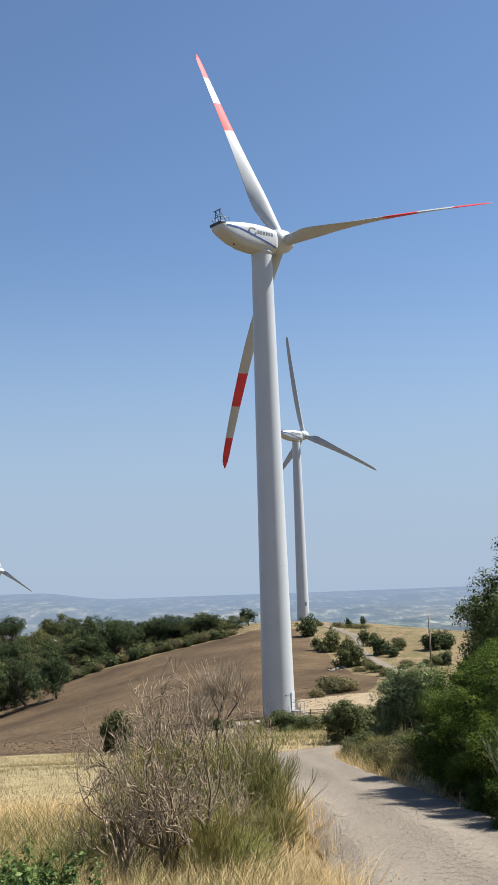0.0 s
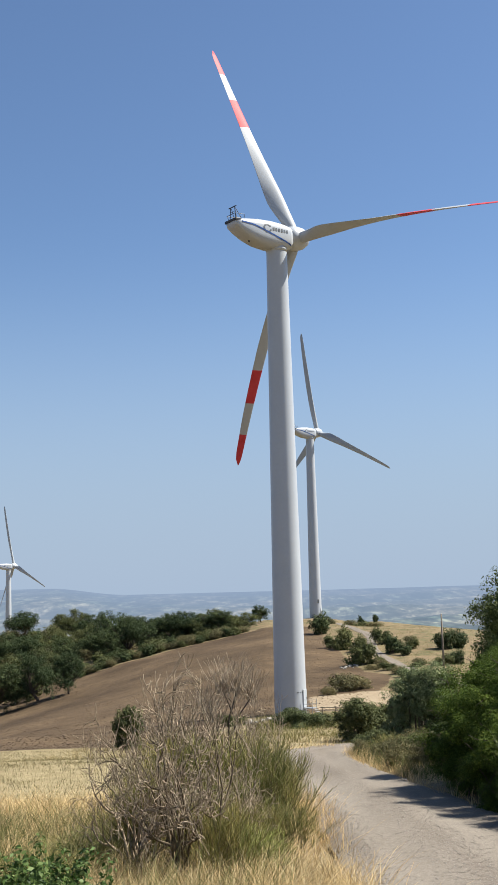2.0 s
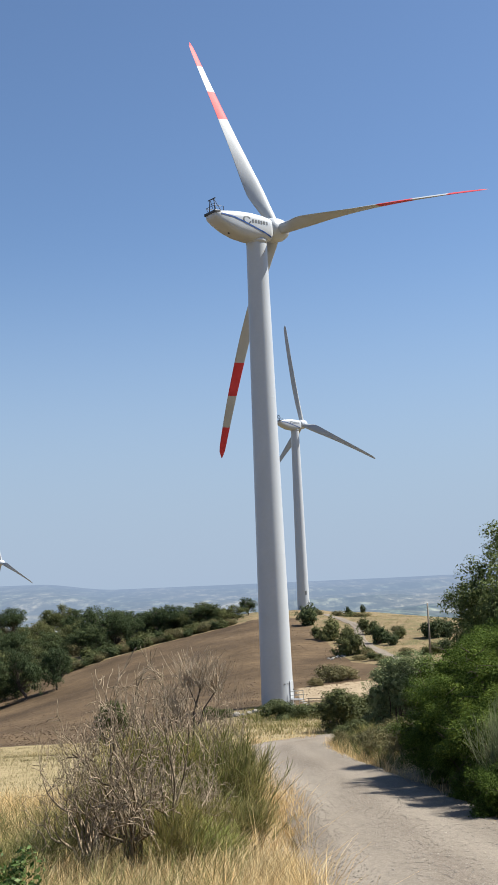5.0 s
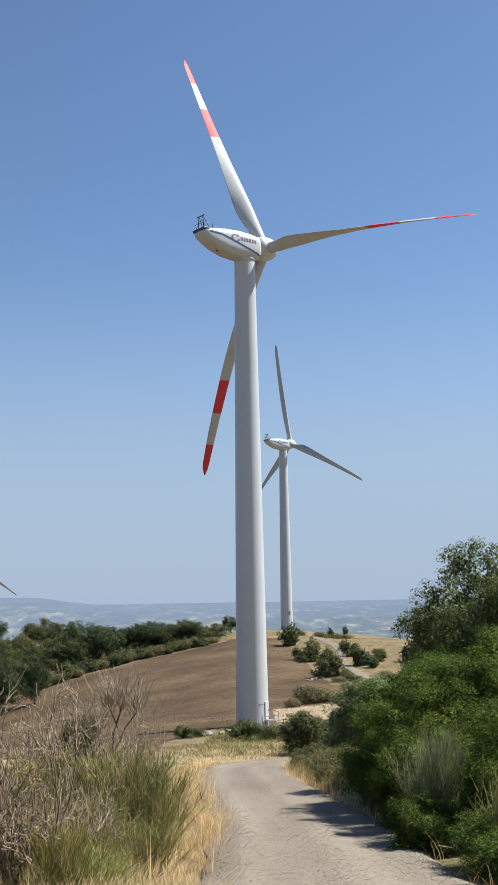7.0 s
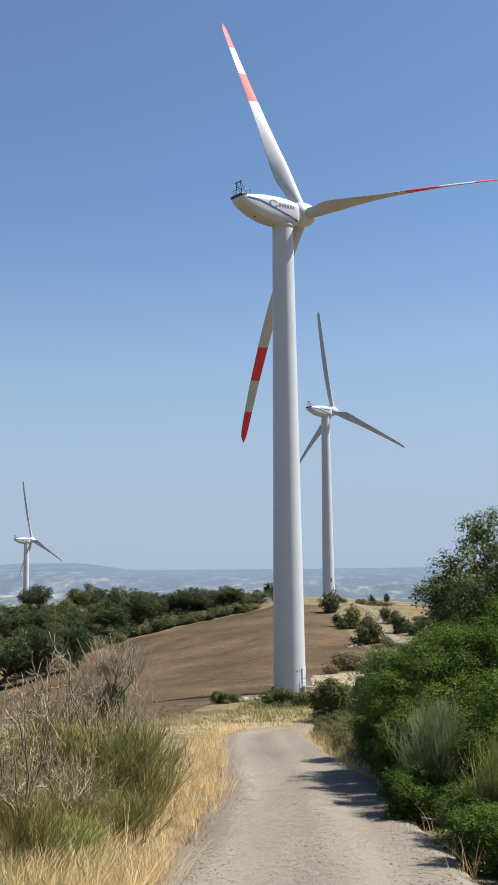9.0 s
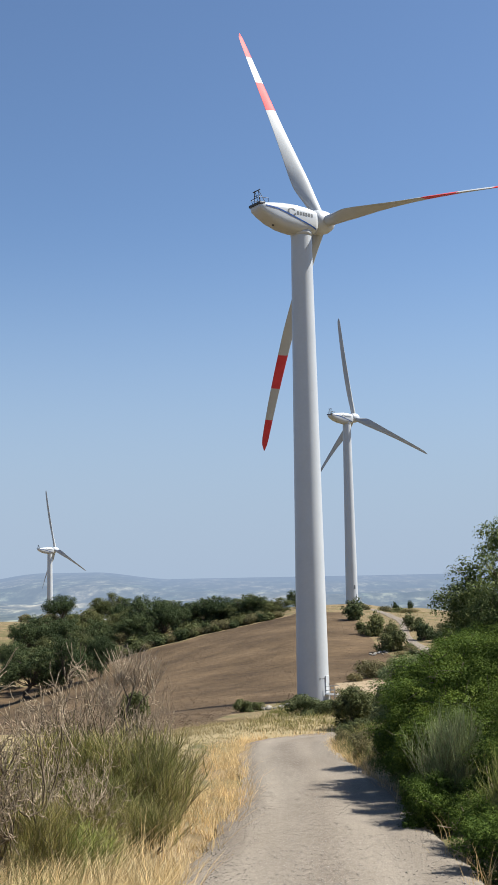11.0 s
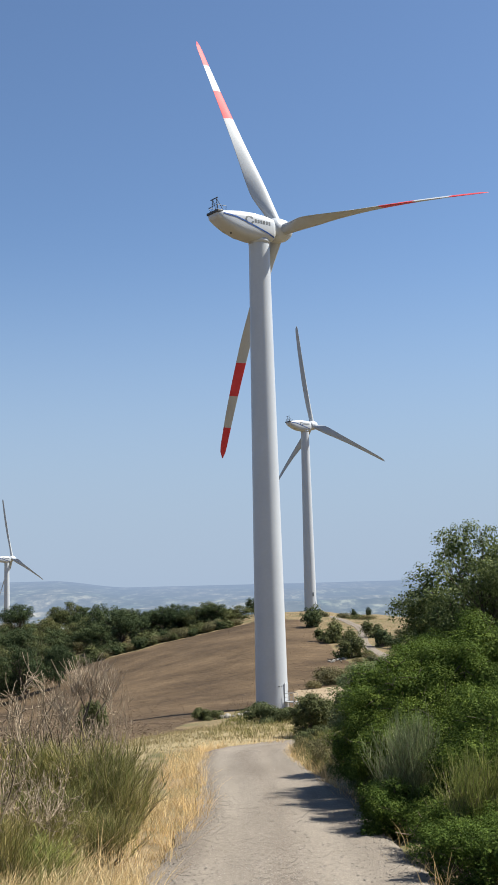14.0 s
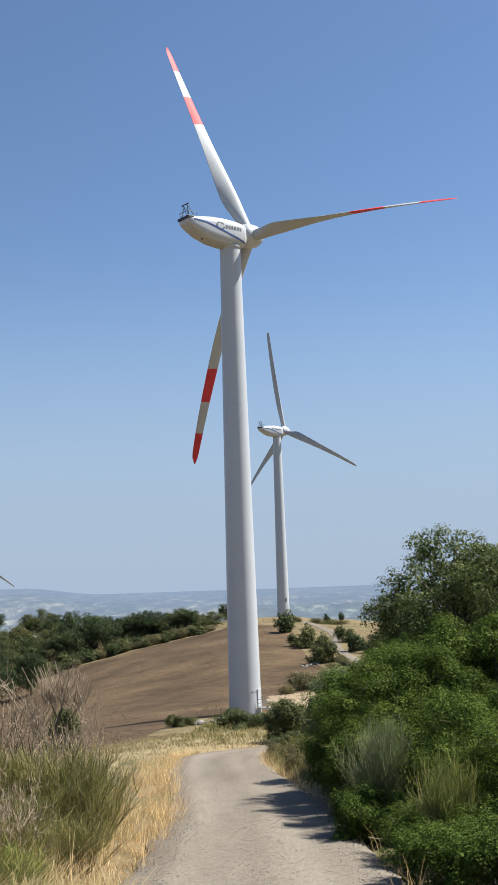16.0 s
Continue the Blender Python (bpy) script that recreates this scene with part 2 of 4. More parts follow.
# ---- ground: one sheet to the horizon ----
def ground_material():
    m, t, b = material("ground")
    zone = t.nodes.new("ShaderNodeVertexColor")
    zone.layer_name = "zone"
    sep = t.nodes.new("ShaderNodeSeparateColor")
    t.links.new(zone.outputs["Color"], sep.inputs["Color"])
    wob = noise_at(t, 0.55, 4)

    def edge(fac):
        """A zone's weight with a ragged border."""
        add = t.nodes.new("ShaderNodeMath")
        add.operation = "MULTIPLY_ADD"
        t.links.new(wob, add.inputs[0])
        add.inputs[1].default_value = 0.7
        t.links.new(fac, add.inputs[2])
        r = ramp(t, add.outputs[0], (0.74, (0, 0, 0)), (0.86, (1, 1, 1)))
        return r

    big, mid, fine = noise_at(t, 0.06, 4), noise_at(t, 0.9, 5), noise_at(t, 7.0, 6)
    grass = mix(t, ramp(t, mid, (0.3, (0.135, 0.098, 0.055)), (0.7, (0.255, 0.188, 0.108))),
                ramp(t, fine, (0.3, (0.6, 0.6, 0.6)), (0.7, (1.25, 1.25, 1.2))), 1.0, "MULTIPLY")
    grass = mix(t, grass, ramp(t, fine, (0.3, (0.050, 0.052, 0.020)), (0.7, (0.135, 0.125, 0.055))), ramp(t, noise_at(t, 0.22, 6, 0.65), (0.46, (0, 0, 0)), (0.60, (0.85, 0.85, 0.85))))
    stubble = mix(t, ramp(t, mid, (0.25, (0.200, 0.160, 0.083)), (0.75, (0.306, 0.249, 0.143))),
                  ramp(t, fine, (0.3, (0.75, 0.73, 0.7)), (0.7, (1.2, 1.2, 1.2))), 1.0, "MULTIPLY")
    furrow = noise_at(t, 1.0, 5, 0.6, stretch=(0.35, 1.9, 1.0))
    plough = mix(t, ramp(t, big, (0.35, (0.060, 0.040, 0.022)), (0.65, (0.122, 0.084, 0.048))),
                 ramp(t, furrow, (0.3, (0.52, 0.5, 0.5)), (0.7, (1.36, 1.34, 1.30))), 1.0, "MULTIPLY")
    bare = mix(t, ramp(t, mid, (0.3, (0.235, 0.178, 0.112)), (0.7, (0.325, 0.258, 0.172))),
               ramp(t, fine, (0.3, (0.8, 0.8, 0.8)), (0.7, (1.15, 1.15, 1.15))), 1.0, "MULTIPLY")
    col = mix(t, grass, stubble, edge(sep.outputs[0]))
    col = mix(t, col, plough, edge(sep.outputs[1]))
    col = mix(t, col, bare, edge(sep.outputs[2]))
    t.links.new(col, b.inputs["Base Color"])
    b.inputs["Roughness"].default_value = 0.95
    b.inputs["Specular IOR Level"].default_value = 0.15
    rel = t.nodes.new("ShaderNodeMath")
    rel.operation = "MULTIPLY_ADD"
    t.links.new(fine, rel.inputs[0])
    rel.inputs[1].default_value = 0.4
    t.links.new(furrow, rel.inputs[2])
    bump(t, b, rel.outputs[0], 0.7, 0.12)
    return m


def zones(x, y):
    """Weights of stubble, ploughed soil and bare earth; the rest is rough dry grass."""
    front = 83 - 0.10 * (x + 7) + 1.2 * np.sin(x * 0.35)          # lower border of the ploughed field
    back = 304 - 0.95 * np.clip(-x - 4, 0, 60) * 0.55
    corner = np.where(y < 138, -7 + (y - 112) * 0.05 + smoothstep(95, 80, y) * 6, np.where(y < 158, -1.0 + (y - 138) * 0.68, np.interp(y, [158, 172, 186, 206, 262, 300], [12.6, 14.5, 16.8, 12.9, 10.8, 8.5]) + 0.5 * np.sin(y * 0.21) + 0.4 * np.sin(y * 0.47)))
    plough = smoothstep(-1.5, 1.5, y - front) * smoothstep(-2, 2, back - y) * smoothstep(-1.2, 1.2, corner - x)
    stubble = smoothstep(-1.0, 1.0, front - y) * smoothstep(22, 30, y + 0.0 * x) * smoothstep(-1.5, 1.5, (road_x(y) - 4.2) - x)
    gold = smoothstep(9, 13, x - (y - 200) * 0.08) * smoothstep(262, 280, y) * smoothstep(430, 400, y)
    stubble = np.maximum(stubble, 0.36 * gold)
    stubble = np.maximum(stubble, 0.8 * smoothstep(60, 64, y) * smoothstep(-1.0, 1.0, front - y) * smoothstep(3, 1, x))
    bare = smoothstep(11, 7.5, np.abs(y - 159 - 0.3 * (x - 8))) * smoothstep(2.2, 4, x) * smoothstep(16, 13, x)
    hill = smoothstep(285, 300, y) * smoothstep(440, 400, y) * smoothstep(20, 40, -x)
    bare = np.maximum(bare, 0.30 * hill)
    return np.stack([stubble, plough, bare, np.ones_like(x)], -1)


def build_ground():
    radii = np.concatenate([[0.0], np.geomspace(1.2, 14, 40)[:-1], np.geomspace(14, 460, 270)[:-1], np.geomspace(460, 4900, 40)])
    fine = np.radians(np.linspace(90 - 20, 90 + 20, 321))
    coarse = np.radians(np.linspace(110, 430, 66))[1:-1]
    ang = np.concatenate([fine, coarse])
    r, a = np.meshgrid(radii, ang, indexing="ij")
    x, y = -1.0 + r * np.cos(a), r * np.sin(a)
    v = np.stack([x, y, land(x, y)], -1).reshape(-1, 3)
    n, k = x.shape
    i, j = np.meshgrid(np.arange(n - 1), np.arange(k), indexing="ij")
    q = np.stack([i * k + j, (i + 1) * k + j, (i + 1) * k + (j + 1) % k, i * k + (j + 1) % k], -1).reshape(-1, 4)
    me = mesh_from("ground", v, q, ground_material(), True)
    col = me.color_attributes.new("zone", "FLOAT_COLOR", "POINT")
    if len(me.vertices) == len(v):
        col.data.foreach_set("color", zones(v[:, 0], v[:, 1]).astype(np.float32).ravel())
    tagged(new("ground", me), "hillside of dry grass, stubble and ploughed brown soil", "ground", kind="structure")


build_ground()


# ---- the gravel track, and its far stretch on the next rise ----
def gravel_material():
    m, t, b = material("gravel_track")
    zone = t.nodes.new("ShaderNodeVertexColor")
    zone.layer_name = "across"
    mid, fine, speck = noise_at(t, 0.9, 5, stretch=(1.0, 0.12, 1.0)), noise_at(t, 16.0, 6, 0.75, stretch=(1.0, 0.35, 1.0)), noise_at(t, 60.0, 3, 0.7, stretch=(1.0, 0.4, 1.0))
    base = ramp(t, mid, (0.3, (0.164, 0.139, 0.112)), (0.7, (0.224, 0.196, 0.161)))
    tint = mix(t, base, ramp(t, fine, (0.28, (0.80, 0.79, 0.78)), (0.48, (0.98, 0.98, 0.98)), (0.72, (1.22, 1.22, 1.22))), 1.0, "MULTIPLY")
    stones = ramp(t, speck, (0.40, (0.62, 0.60, 0.58)), (0.55, (0.98, 0.98, 0.98)), (0.68, (1.6, 1.58, 1.55)))
    loose = mix(t, tint, stones, zone.outputs["Color"], "MULTIPLY")
    crown = mix(t, (1.06, 1.06, 1.05), (0.92, 0.90, 0.89), zone.outputs["Color"])
    t.links.new(mix(t, loose, crown, 1.0, "MULTIPLY"), b.inputs["Base Color"])
    b.inputs["Roughness"].default_value = 0.95
    b.inputs["Specular IOR Level"].default_value = 0.15
    bump(t, b, fine, 0.22, 0.03)
    return m


M_TRACK = gravel_material()


def track(name, ys, middle, half, lift, label):
    """A strip with two wheel lanes, a loose crown and ragged edges."""
    us = np.linspace(-1, 1, 25)
    v, c = [], []
    for y in ys:
        d = 0.5
        mx, slope = float(middle(y)), float(middle(y + d) - middle(y - d)) / (2 * d)
        nx, ny = 1 / math.hypot(1, slope), -slope / math.hypot(1, slope)
        h = half * (1.07 + 0.03 * math.sin(y * 0.9) + 0.02 * math.sin(y * 2.3 + 1))
        for u in us:
            px, py = mx + nx * u * h, y + ny * u * h
            rut = 0.035 * (math.exp(-((abs(u) - 0.48) / 0.2) ** 2))
            v.append((px, py, ground_z(px, py) + lift - rut - 0.06 * max(0, abs(u) - 0.9) / 0.1))
            g = 0.45 + 0.55 * max(math.exp(-(u / 0.16) ** 2), 1 if u < -0.72 else 0)
            c.append((g, g, g, 1))
    n, k = len(ys), len(us)
    i, j = np.meshgrid(np.arange(n - 1), np.arange(k - 1), indexing="ij")
    q = np.stack([i * k + j, i * k + j + 1, (i + 1) * k + j + 1, (i + 1) * k + j], -1).reshape(-1, 4)
    me = mesh_from(name, v, q, M_TRACK, True)
    me.color_attributes.new("across", "FLOAT_COLOR", "POINT").data.foreach_set("color", np.array(c, np.float32).ravel())
    return tagged(new(name, me), label, "track", kind="structure")


track("road", np.concatenate([np.arange(-20, 50, 0.5), np.arange(50, 67, 0.3)]), road_x, ROAD_HALF, 0.135,
      "pale gravel farm track with stony crown and edges")


def far_road_x(y):
    ks = np.linspace(-9, 9, 7)
    return sum(np.interp(np.asarray(y, float) + k, [125, 160, 182, 195, 210, 231, 250, 264, 279, 295, 314, 330], [34, 27, 22.6, 20.9, 20.2, 18.4, 19.8, 21.2, 19.9, 18.3, 17.0, 16.4]) for k in ks) / 7


track("road_far", np.arange(125, 318, 1.5), far_road_x, 0.95, 0.12, "far stretch of the gravel track climbing the rise")


# ---- far country: eroded clay hills, their haze put in as glow ----
def backdrop():
    m, t, b = material("hills_painted_haze")
    big, mid, fine = noise_at(t, 0.0030, 5, 0.6, stretch=(1.0, 0.4, 1.0)), noise_at(t, 0.021, 8, 0.70, stretch=(1.0, 0.24, 1.0)), noise_at(t, 0.03, 5)
    col = mix(t, ramp(t, big, (0.40, (0.055, 0.075, 0.055)), (0.60, (0.20, 0.185, 0.14))),
              ramp(t, mid, (0.44, (0.5, 0.55, 0.55)), (0.53, (1.0, 1.0, 1.0)), (0.64, (2.9, 2.8, 2.65))), 1.0, "MULTIPLY")
    col = mix(t, col, ramp(t, fine, (0.3, (0.65, 0.65, 0.65)), (0.7, (1.3, 1.3, 1.3))), 1.0, "MULTIPLY")
    t.links.new(col, b.inputs["Base Color"])
    b.inputs["Roughness"].default_value = 1.0
    b.inputs["Specular IOR Level"].default_value = 0.0
    # blue haze put into the material as emission, stronger with distance
    haze_glow = node(t, "ShaderNodeEmission", Strength=1.0)
    haze_glow.inputs["Color"].default_value = (0.150, 0.198, 0.276, 1)
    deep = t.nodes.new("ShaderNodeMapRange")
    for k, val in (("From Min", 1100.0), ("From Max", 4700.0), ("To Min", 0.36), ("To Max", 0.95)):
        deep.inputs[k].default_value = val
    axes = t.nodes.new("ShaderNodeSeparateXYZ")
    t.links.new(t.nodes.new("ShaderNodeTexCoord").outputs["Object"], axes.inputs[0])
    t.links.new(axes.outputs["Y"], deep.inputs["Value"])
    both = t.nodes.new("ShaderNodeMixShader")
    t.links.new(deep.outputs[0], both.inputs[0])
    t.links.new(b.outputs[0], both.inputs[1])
    t.links.new(haze_glow.outputs[0], both.inputs[2])
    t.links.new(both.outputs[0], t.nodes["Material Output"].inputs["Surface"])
    rs = np.geomspace(1150, 4850, 170)
    an = np.radians(np.linspace(90 - 22, 90 + 22, 420))
    v = []
    for r in rs:
        for a in an:
            x, y = r * math.cos(a), r * math.sin(a)
            f = (r - 1150) / 3700
            base = 14.6 + r * (-0.050 + 0.0505 * f ** 0.75)
            p = Vector((x / 520, y / 520, 0.3))
            ridge = noise.ridged_multi_fractal(p, 1.0, 2.1, 6, 1.0, 2.0) * 26 + noise.fractal(p * 0.45, 1.0, 2.0, 4) * 26
            mesa = 34 * float(smoothstep(-0.30, -0.235, x / y) * smoothstep(-0.12, -0.19, x / y) * smoothstep(3300, 3900, r))
            v.append((x, y, base + (ridge - 26) * (0.35 + 0.65 * min(1, f * 2)) * (1 - 0.96 * f ** 1.5) + mesa))
    n, k = len(rs), len(an)
    i, j = np.meshgrid(np.arange(n - 1), np.arange(k - 1), indexing="ij")
    q = np.stack([i * k + j, i * k + j + 1, (i + 1) * k + j + 1, (i + 1) * k + j], -1).reshape(-1, 4)
    tagged(new("backdrop", mesh_from("backdrop", v, q, m, True)), "distant eroded clay hills with blue haze painted on as glow", "hills", kind="structure")


backdrop()


# ---- wind turbines ----
HUB_Z, AXIS_YAW = 59.9, 38.0          # the rotor looks away from the track
TILT = radians(6.8)


def tower_ring(z, r, n=64):
    a = np.linspace(0, 2 * math.pi, n, endpoint=False)
    return np.stack([r * np.cos(a), r * np.sin(a), np.full(n, z)], -1)


def blade_mesh(r0, r1, mat, radius, droop, pitch=0.0):
    """One stretch of a feathered blade from r0 to r1, along +z, its thick edge towards +x."""
    rings = []
    for r in np.linspace(r0, r1, max(6, int((r1 - r0) * 1.4))):
        f = r / radius
        blend = float(smoothstep(0.045, 0.19, f))
        chord = np.interp(f, [0.19, 0.24, 0.4, 0.6, 0.8, 0.95, 0.985, 1.0], [2.45, 2.40, 2.00, 1.62, 1.30, 1.00, 0.70, 0.12])
        thick = chord * np.interp(f, [0.19, 0.3, 0.5, 1.0], [0.42, 0.29, 0.21, 0.15])
        turn = radians(np.interp(f, [0.05, 0.2, 0.45, 0.75, 1.0], [-25, -20, -2, 8, 13]) + pitch)
        lean, sag = 1.3 * (f * f - f) + 1.2 * f, droop * (f - 1.75 * f * f)
        ring = []
        for a in np.linspace(0, 2 * math.pi, 28, endpoint=False):
            ux = 0.5 * (1 + math.cos(a))
            prof = 5 * 0.2 * (0.2969 * math.sqrt(ux) - 0.126 * ux - 0.3516 * ux ** 2 + 0.2843 * ux ** 3 - 0.1015 * ux ** 4) / 0.2
            foil = ((0.32 - ux) * chord, math.copysign(prof, math.sin(a)) * thick if abs(math.sin(a)) > 1e-6 else 0.0)
            circ = (-0.74 * math.cos(a), 0.74 * math.sin(a))
            px = circ[0] * (1 - blend) + foil[0] * blend
            py = circ[1] * (1 - blend) + foil[1] * blend
            ring.append((px * math.cos(turn) - py * math.sin(turn) + lean, px * math.sin(turn) + py * math.cos(turn) + sag, r))
        rings.append(ring)
    if r1 >= radius - 0.01:
        mid = np.mean(rings[-1], axis=0)
        rings.append([tuple(mid)] * len(rings[-1]))
    v, q = loft(rings, False)
    return mesh_from("blade", v, q, mat, True)


NAC_S = [-7.1, -6.9, -6.2, -5.0, -3.4, -1.6, 0.2, 1.2, 1.6]
NAC_LO = [0.75, 0.40, -0.15, -0.85, -1.45, -1.75, -1.80, -1.70, -1.55]
NAC_HI = [1.25, 1.45, 1.58, 1.72, 1.85, 1.85, 1.68, 1.50, 1.40]
NAC_W = [0.95, 1.15, 1.30, 1.45, 1.55, 1.60, 1.60, 1.50, 1.42]


def nac_side(s, z, proud):
    """The hull's side facing the track at station s and height z, pushed out a little."""
    lo, hi, w = (np.interp(s, NAC_S, c) for c in (NAC_LO, NAC_HI, NAC_W))
    q = min(0.999, abs((z - (lo + hi) / 2) / ((hi - lo) / 2)))
    return -(w * (1 - q ** 3.2) ** (1 / 3.2) + proud)


def hull_patch(parent, name, mat, outline, label=""):
    """A thin patch on the hull's side from a grid of (s, z) points."""
    rows = [[(s, nac_side(s, z, 0.03), z) for s, z in row] for row in outline]
    n, k = len(rows), len(rows[0])
    v = [p for row in rows for p in row]
    v += [(x, y + 0.02, z) for x, y, z in v]
    q = []
    for i in range(n - 1):
        for j in range(k - 1):
            a = i * k + j
            q += [(a, a + 1, a + k + 1, a + k), tuple(n * k + b for b in (a, a + k, a + k + 1, a + 1))]
    return child(name, mesh_from(name, v, q, mat), parent, label)


def wind_turbine(at, spin, banded, label, radius=33.9, pitch=0.0):
    top = new("wind_turbine")
    top.matrix_world = pose(*at, 0, 0, AXIS_YAW)
    tagged(top, label, "wind turbine", "wind turbines")
    # tower in three cans with flange joints
    cans = [(-0.3, 18.5), (18.5, 38.0), (38.0, 58.0)]
    rad = lambda z: 1.98 - (1.98 - 1.31) * max(0, z) / 58.0
    for lo, hi in cans:
        rings = [tower_ring(z, rad(z)) for z in np.linspace(lo, hi, 6)]
        v, q = loft(rings, False)
        child("tower_section", mesh_from("tower_section", v, q, M_WHITE, True), top)
    for zz in (18.5, 38.0):
        v, q = loft([tower_ring(zz - 0.07, rad(zz) + 0.001), tower_ring(zz - 0.06, rad(zz) + 0.003), tower_ring(zz + 0.06, rad(zz) + 0.003), tower_ring(zz + 0.07, rad(zz) + 0.001)], False)
        child("flange", mesh_from("flange", v, q, M_WHITE, False), top)
    v, q = loft([tower_ring(-1.2, 2.6), tower_ring(0.04, 2.6), tower_ring(0.10, 2.5)])
    child("foundation", mesh_from("foundation", v, q, M_CONCRETE), top, "round grey concrete foundation ring")
    # entrance towards the track's side: door, landing, steps, rails
    da = radians(-28 - AXIS_YAW)
    out, side = Vector((math.cos(da), math.sin(da), 0)), Vector((-math.sin(da), math.cos(da), 0))
    spin_z = Matrix.Rotation(da, 4, "Z")
    door = part("door", box(bmesh.new(), (0.10, 0.9, 2.1), out * 1.97 + Vector((0, 0, 2.2)), spin_z, 0.03), M_WHITE, top, "white steel tower door")
    part("handle", box(bmesh.new(), (0.06, 0.05, 0.18), out * 2.05 + side * 0.33 + Vector((0, 0, 2.2)), spin_z, 0.01), M_DARK, door)
    landing = part("landing", box(bmesh.new(), (1.3, 1.3, 0.08), out * 2.6 + Vector((0, 0, 1.05)), spin_z, 0.01), M_STEEL, top, "galvanised steel landing")
    bm = bmesh.new()
    for sx in (2.05, 3.2):
        for sy in (-0.6, 0.6):
            rod(bm, out * sx + side * sy + Vector((0, 0, -0.2)), out * sx + side * sy + Vector((0, 0, 2.05)), 0.03)
    for sy in (-0.6, 0.6):
        for zz in (1.55, 2.05):
            rod(bm, out * 2.05 + side * sy + Vector((0, 0, zz)), out * 3.2 + side * sy + Vector((0, 0, zz)), 0.025)
    part("railing", bm, M_STEEL, landing)
    for k in range(5):
        part("step", box(bmesh.new(), (0.26, 0.9, 0.05), out * (3.35 + 0.26 * k) + Vector((0, 0, 0.85 - 0.2 * k)), spin_z, 0.008), M_STEEL, top)
    if banded:
        for k, w in enumerate((0.24, 0.12, 0.30, 0.16)):
            a2 = radians(-70 - AXIS_YAW + 8 + k * 11)
            p = Vector((math.cos(a2), math.sin(a2), 0)) * 1.955
            part("plate_mark", box(bmesh.new(), (0.03, w, 0.10), p + Vector((0, 0, 2.95)), Matrix.Rotation(a2, 4, "Z"), 0.004), M_GREY, top)
    else:
        a2 = radians(-62 - AXIS_YAW)
        p = Vector((math.cos(a2), math.sin(a2), 0)) * 1.925
        part("tower_sign", box(bmesh.new(), (0.05, 0.55, 1.2), p + Vector((0, 0, 5.4)), Matrix.Rotation(a2, 4, "Z"), 0.02), M_GREY, top, "dark emblem on the tower")
    # nacelle
    rings = []
    for s, lo, hi, w in zip(NAC_S, NAC_LO, NAC_HI, NAC_W):
        a = np.linspace(0, 2 * math.pi, 48, endpoint=False)
        c, sn = np.cos(a), np.sin(a)
        e = 2 / 3.2
        rings.append(np.stack([np.full(48, s), w * np.sign(c) * np.abs(c) ** e, (lo + hi) / 2 + (hi - lo) / 2 * np.sign(sn) * np.abs(sn) ** e], -1))
    v, q = loft(rings)
    nac = child("nacelle", mesh_from("nacelle", v, q, M_WHITE, True), top, "white boat-shaped nacelle with a blue stripe")
    nac.matrix_local = Matrix.Translation((0, 0, HUB_Z)) @ Matrix.Rotation(-TILT * 0.4, 4, "Y")
    ss = np.linspace(-6.3, 1.35, 40)
    mid = np.interp(ss, [-6.3, -4.5, 1.35], [1.05, 0.75, -1.22])
    hull_patch(nac, "stripe", M_BLUE, [[(s, z - 0.09) for s, z in zip(ss, mid)], [(s, z) for s, z in zip(ss, mid)], [(s, z + 0.09) for s, z in zip(ss, mid)]], "dark blue stripe")
    for k in range(6):                                   # the maker's mark: plain blocks and a ring
        s0 = -1.75 + 0.44 * k
        z0 = 0.52 - 0.02 * k
        hull_patch(nac, "mark", M_GREY, [[(s0, z0 - 0.20), (s0 + 0.27, z0 - 0.20)], [(s0, z0 + 0.20), (s0 + 0.27, z0 + 0.20)]])
    ring = [[(-2.55 + rr * math.cos(a) * 1.15, 0.55 + rr * math.sin(a)) for a in np.linspace(0.5, 2 * math.pi - 0.3, 22)] for rr in (0.38, 0.56)]
    hull_patch(nac, "emblem", M_GREY, ring)
    part("grille", box(bmesh.new(), (0.9, 2.35, 0.34), (-6.75, 0, 1.30), None, 0.06), M_DARK, nac, "black rear cooling grille")
    part("hatch", box(bmesh.new(), (1.1, 0.9, 0.10), (-1.2, 0, 1.86), None, 0.03), M_WHITE, nac)
    part("vent", rod(bmesh.new(), (-4.6, -0.2, -1.12), (-4.6, -0.2, -0.8), 0.12), M_DARK, nac)
    bm = bmesh.new()
    for sy in (-0.7, 0.7):
        rod(bm, (-6.7, sy, 1.4), (-6.7, sy * 0.55, 3.1), 0.05)
        rod(bm, (-5.9, sy, 1.5), (-6.6, sy * 0.55, 3.0), 0.04)
        rod(bm, (-7.0, sy * 1.25, 2.1), (-5.6, sy * 1.25, 2.1), 0.035)
        for sx in (-7.0, -5.6):
            rod(bm, (sx, sy * 1.25, 2.1), (sx * 0.98, sy * 0.9, 1.45), 0.035)
    rod(bm, (-6.7, -0.75, 3.1), (-6.7, 0.75, 3.1), 0.07)
    rod(bm, (-7.0, -0.9, 2.1), (-7.0, 0.9, 2.1), 0.035)
    rod(bm, (-6.7, -0.55, 2.5), (-6.7, 0.55, 2.5), 0.03)
    part("instrument_mast", bm, M_DARK, nac, "dark lattice mast with wind sensors")
    v, q = loft([tower_ring(57.95, 1.36), tower_ring(58.55, 1.36)])
    child("yaw_collar", mesh_from("yaw_collar", v, q, M_WHITE, True), top)
    # rotor
    hub_at = Matrix.Translation((0, 0, HUB_Z)) @ Matrix.Rotation(-TILT, 4, "Y") @ Matrix.Translation((3.3, 0, 0))
    rings = []
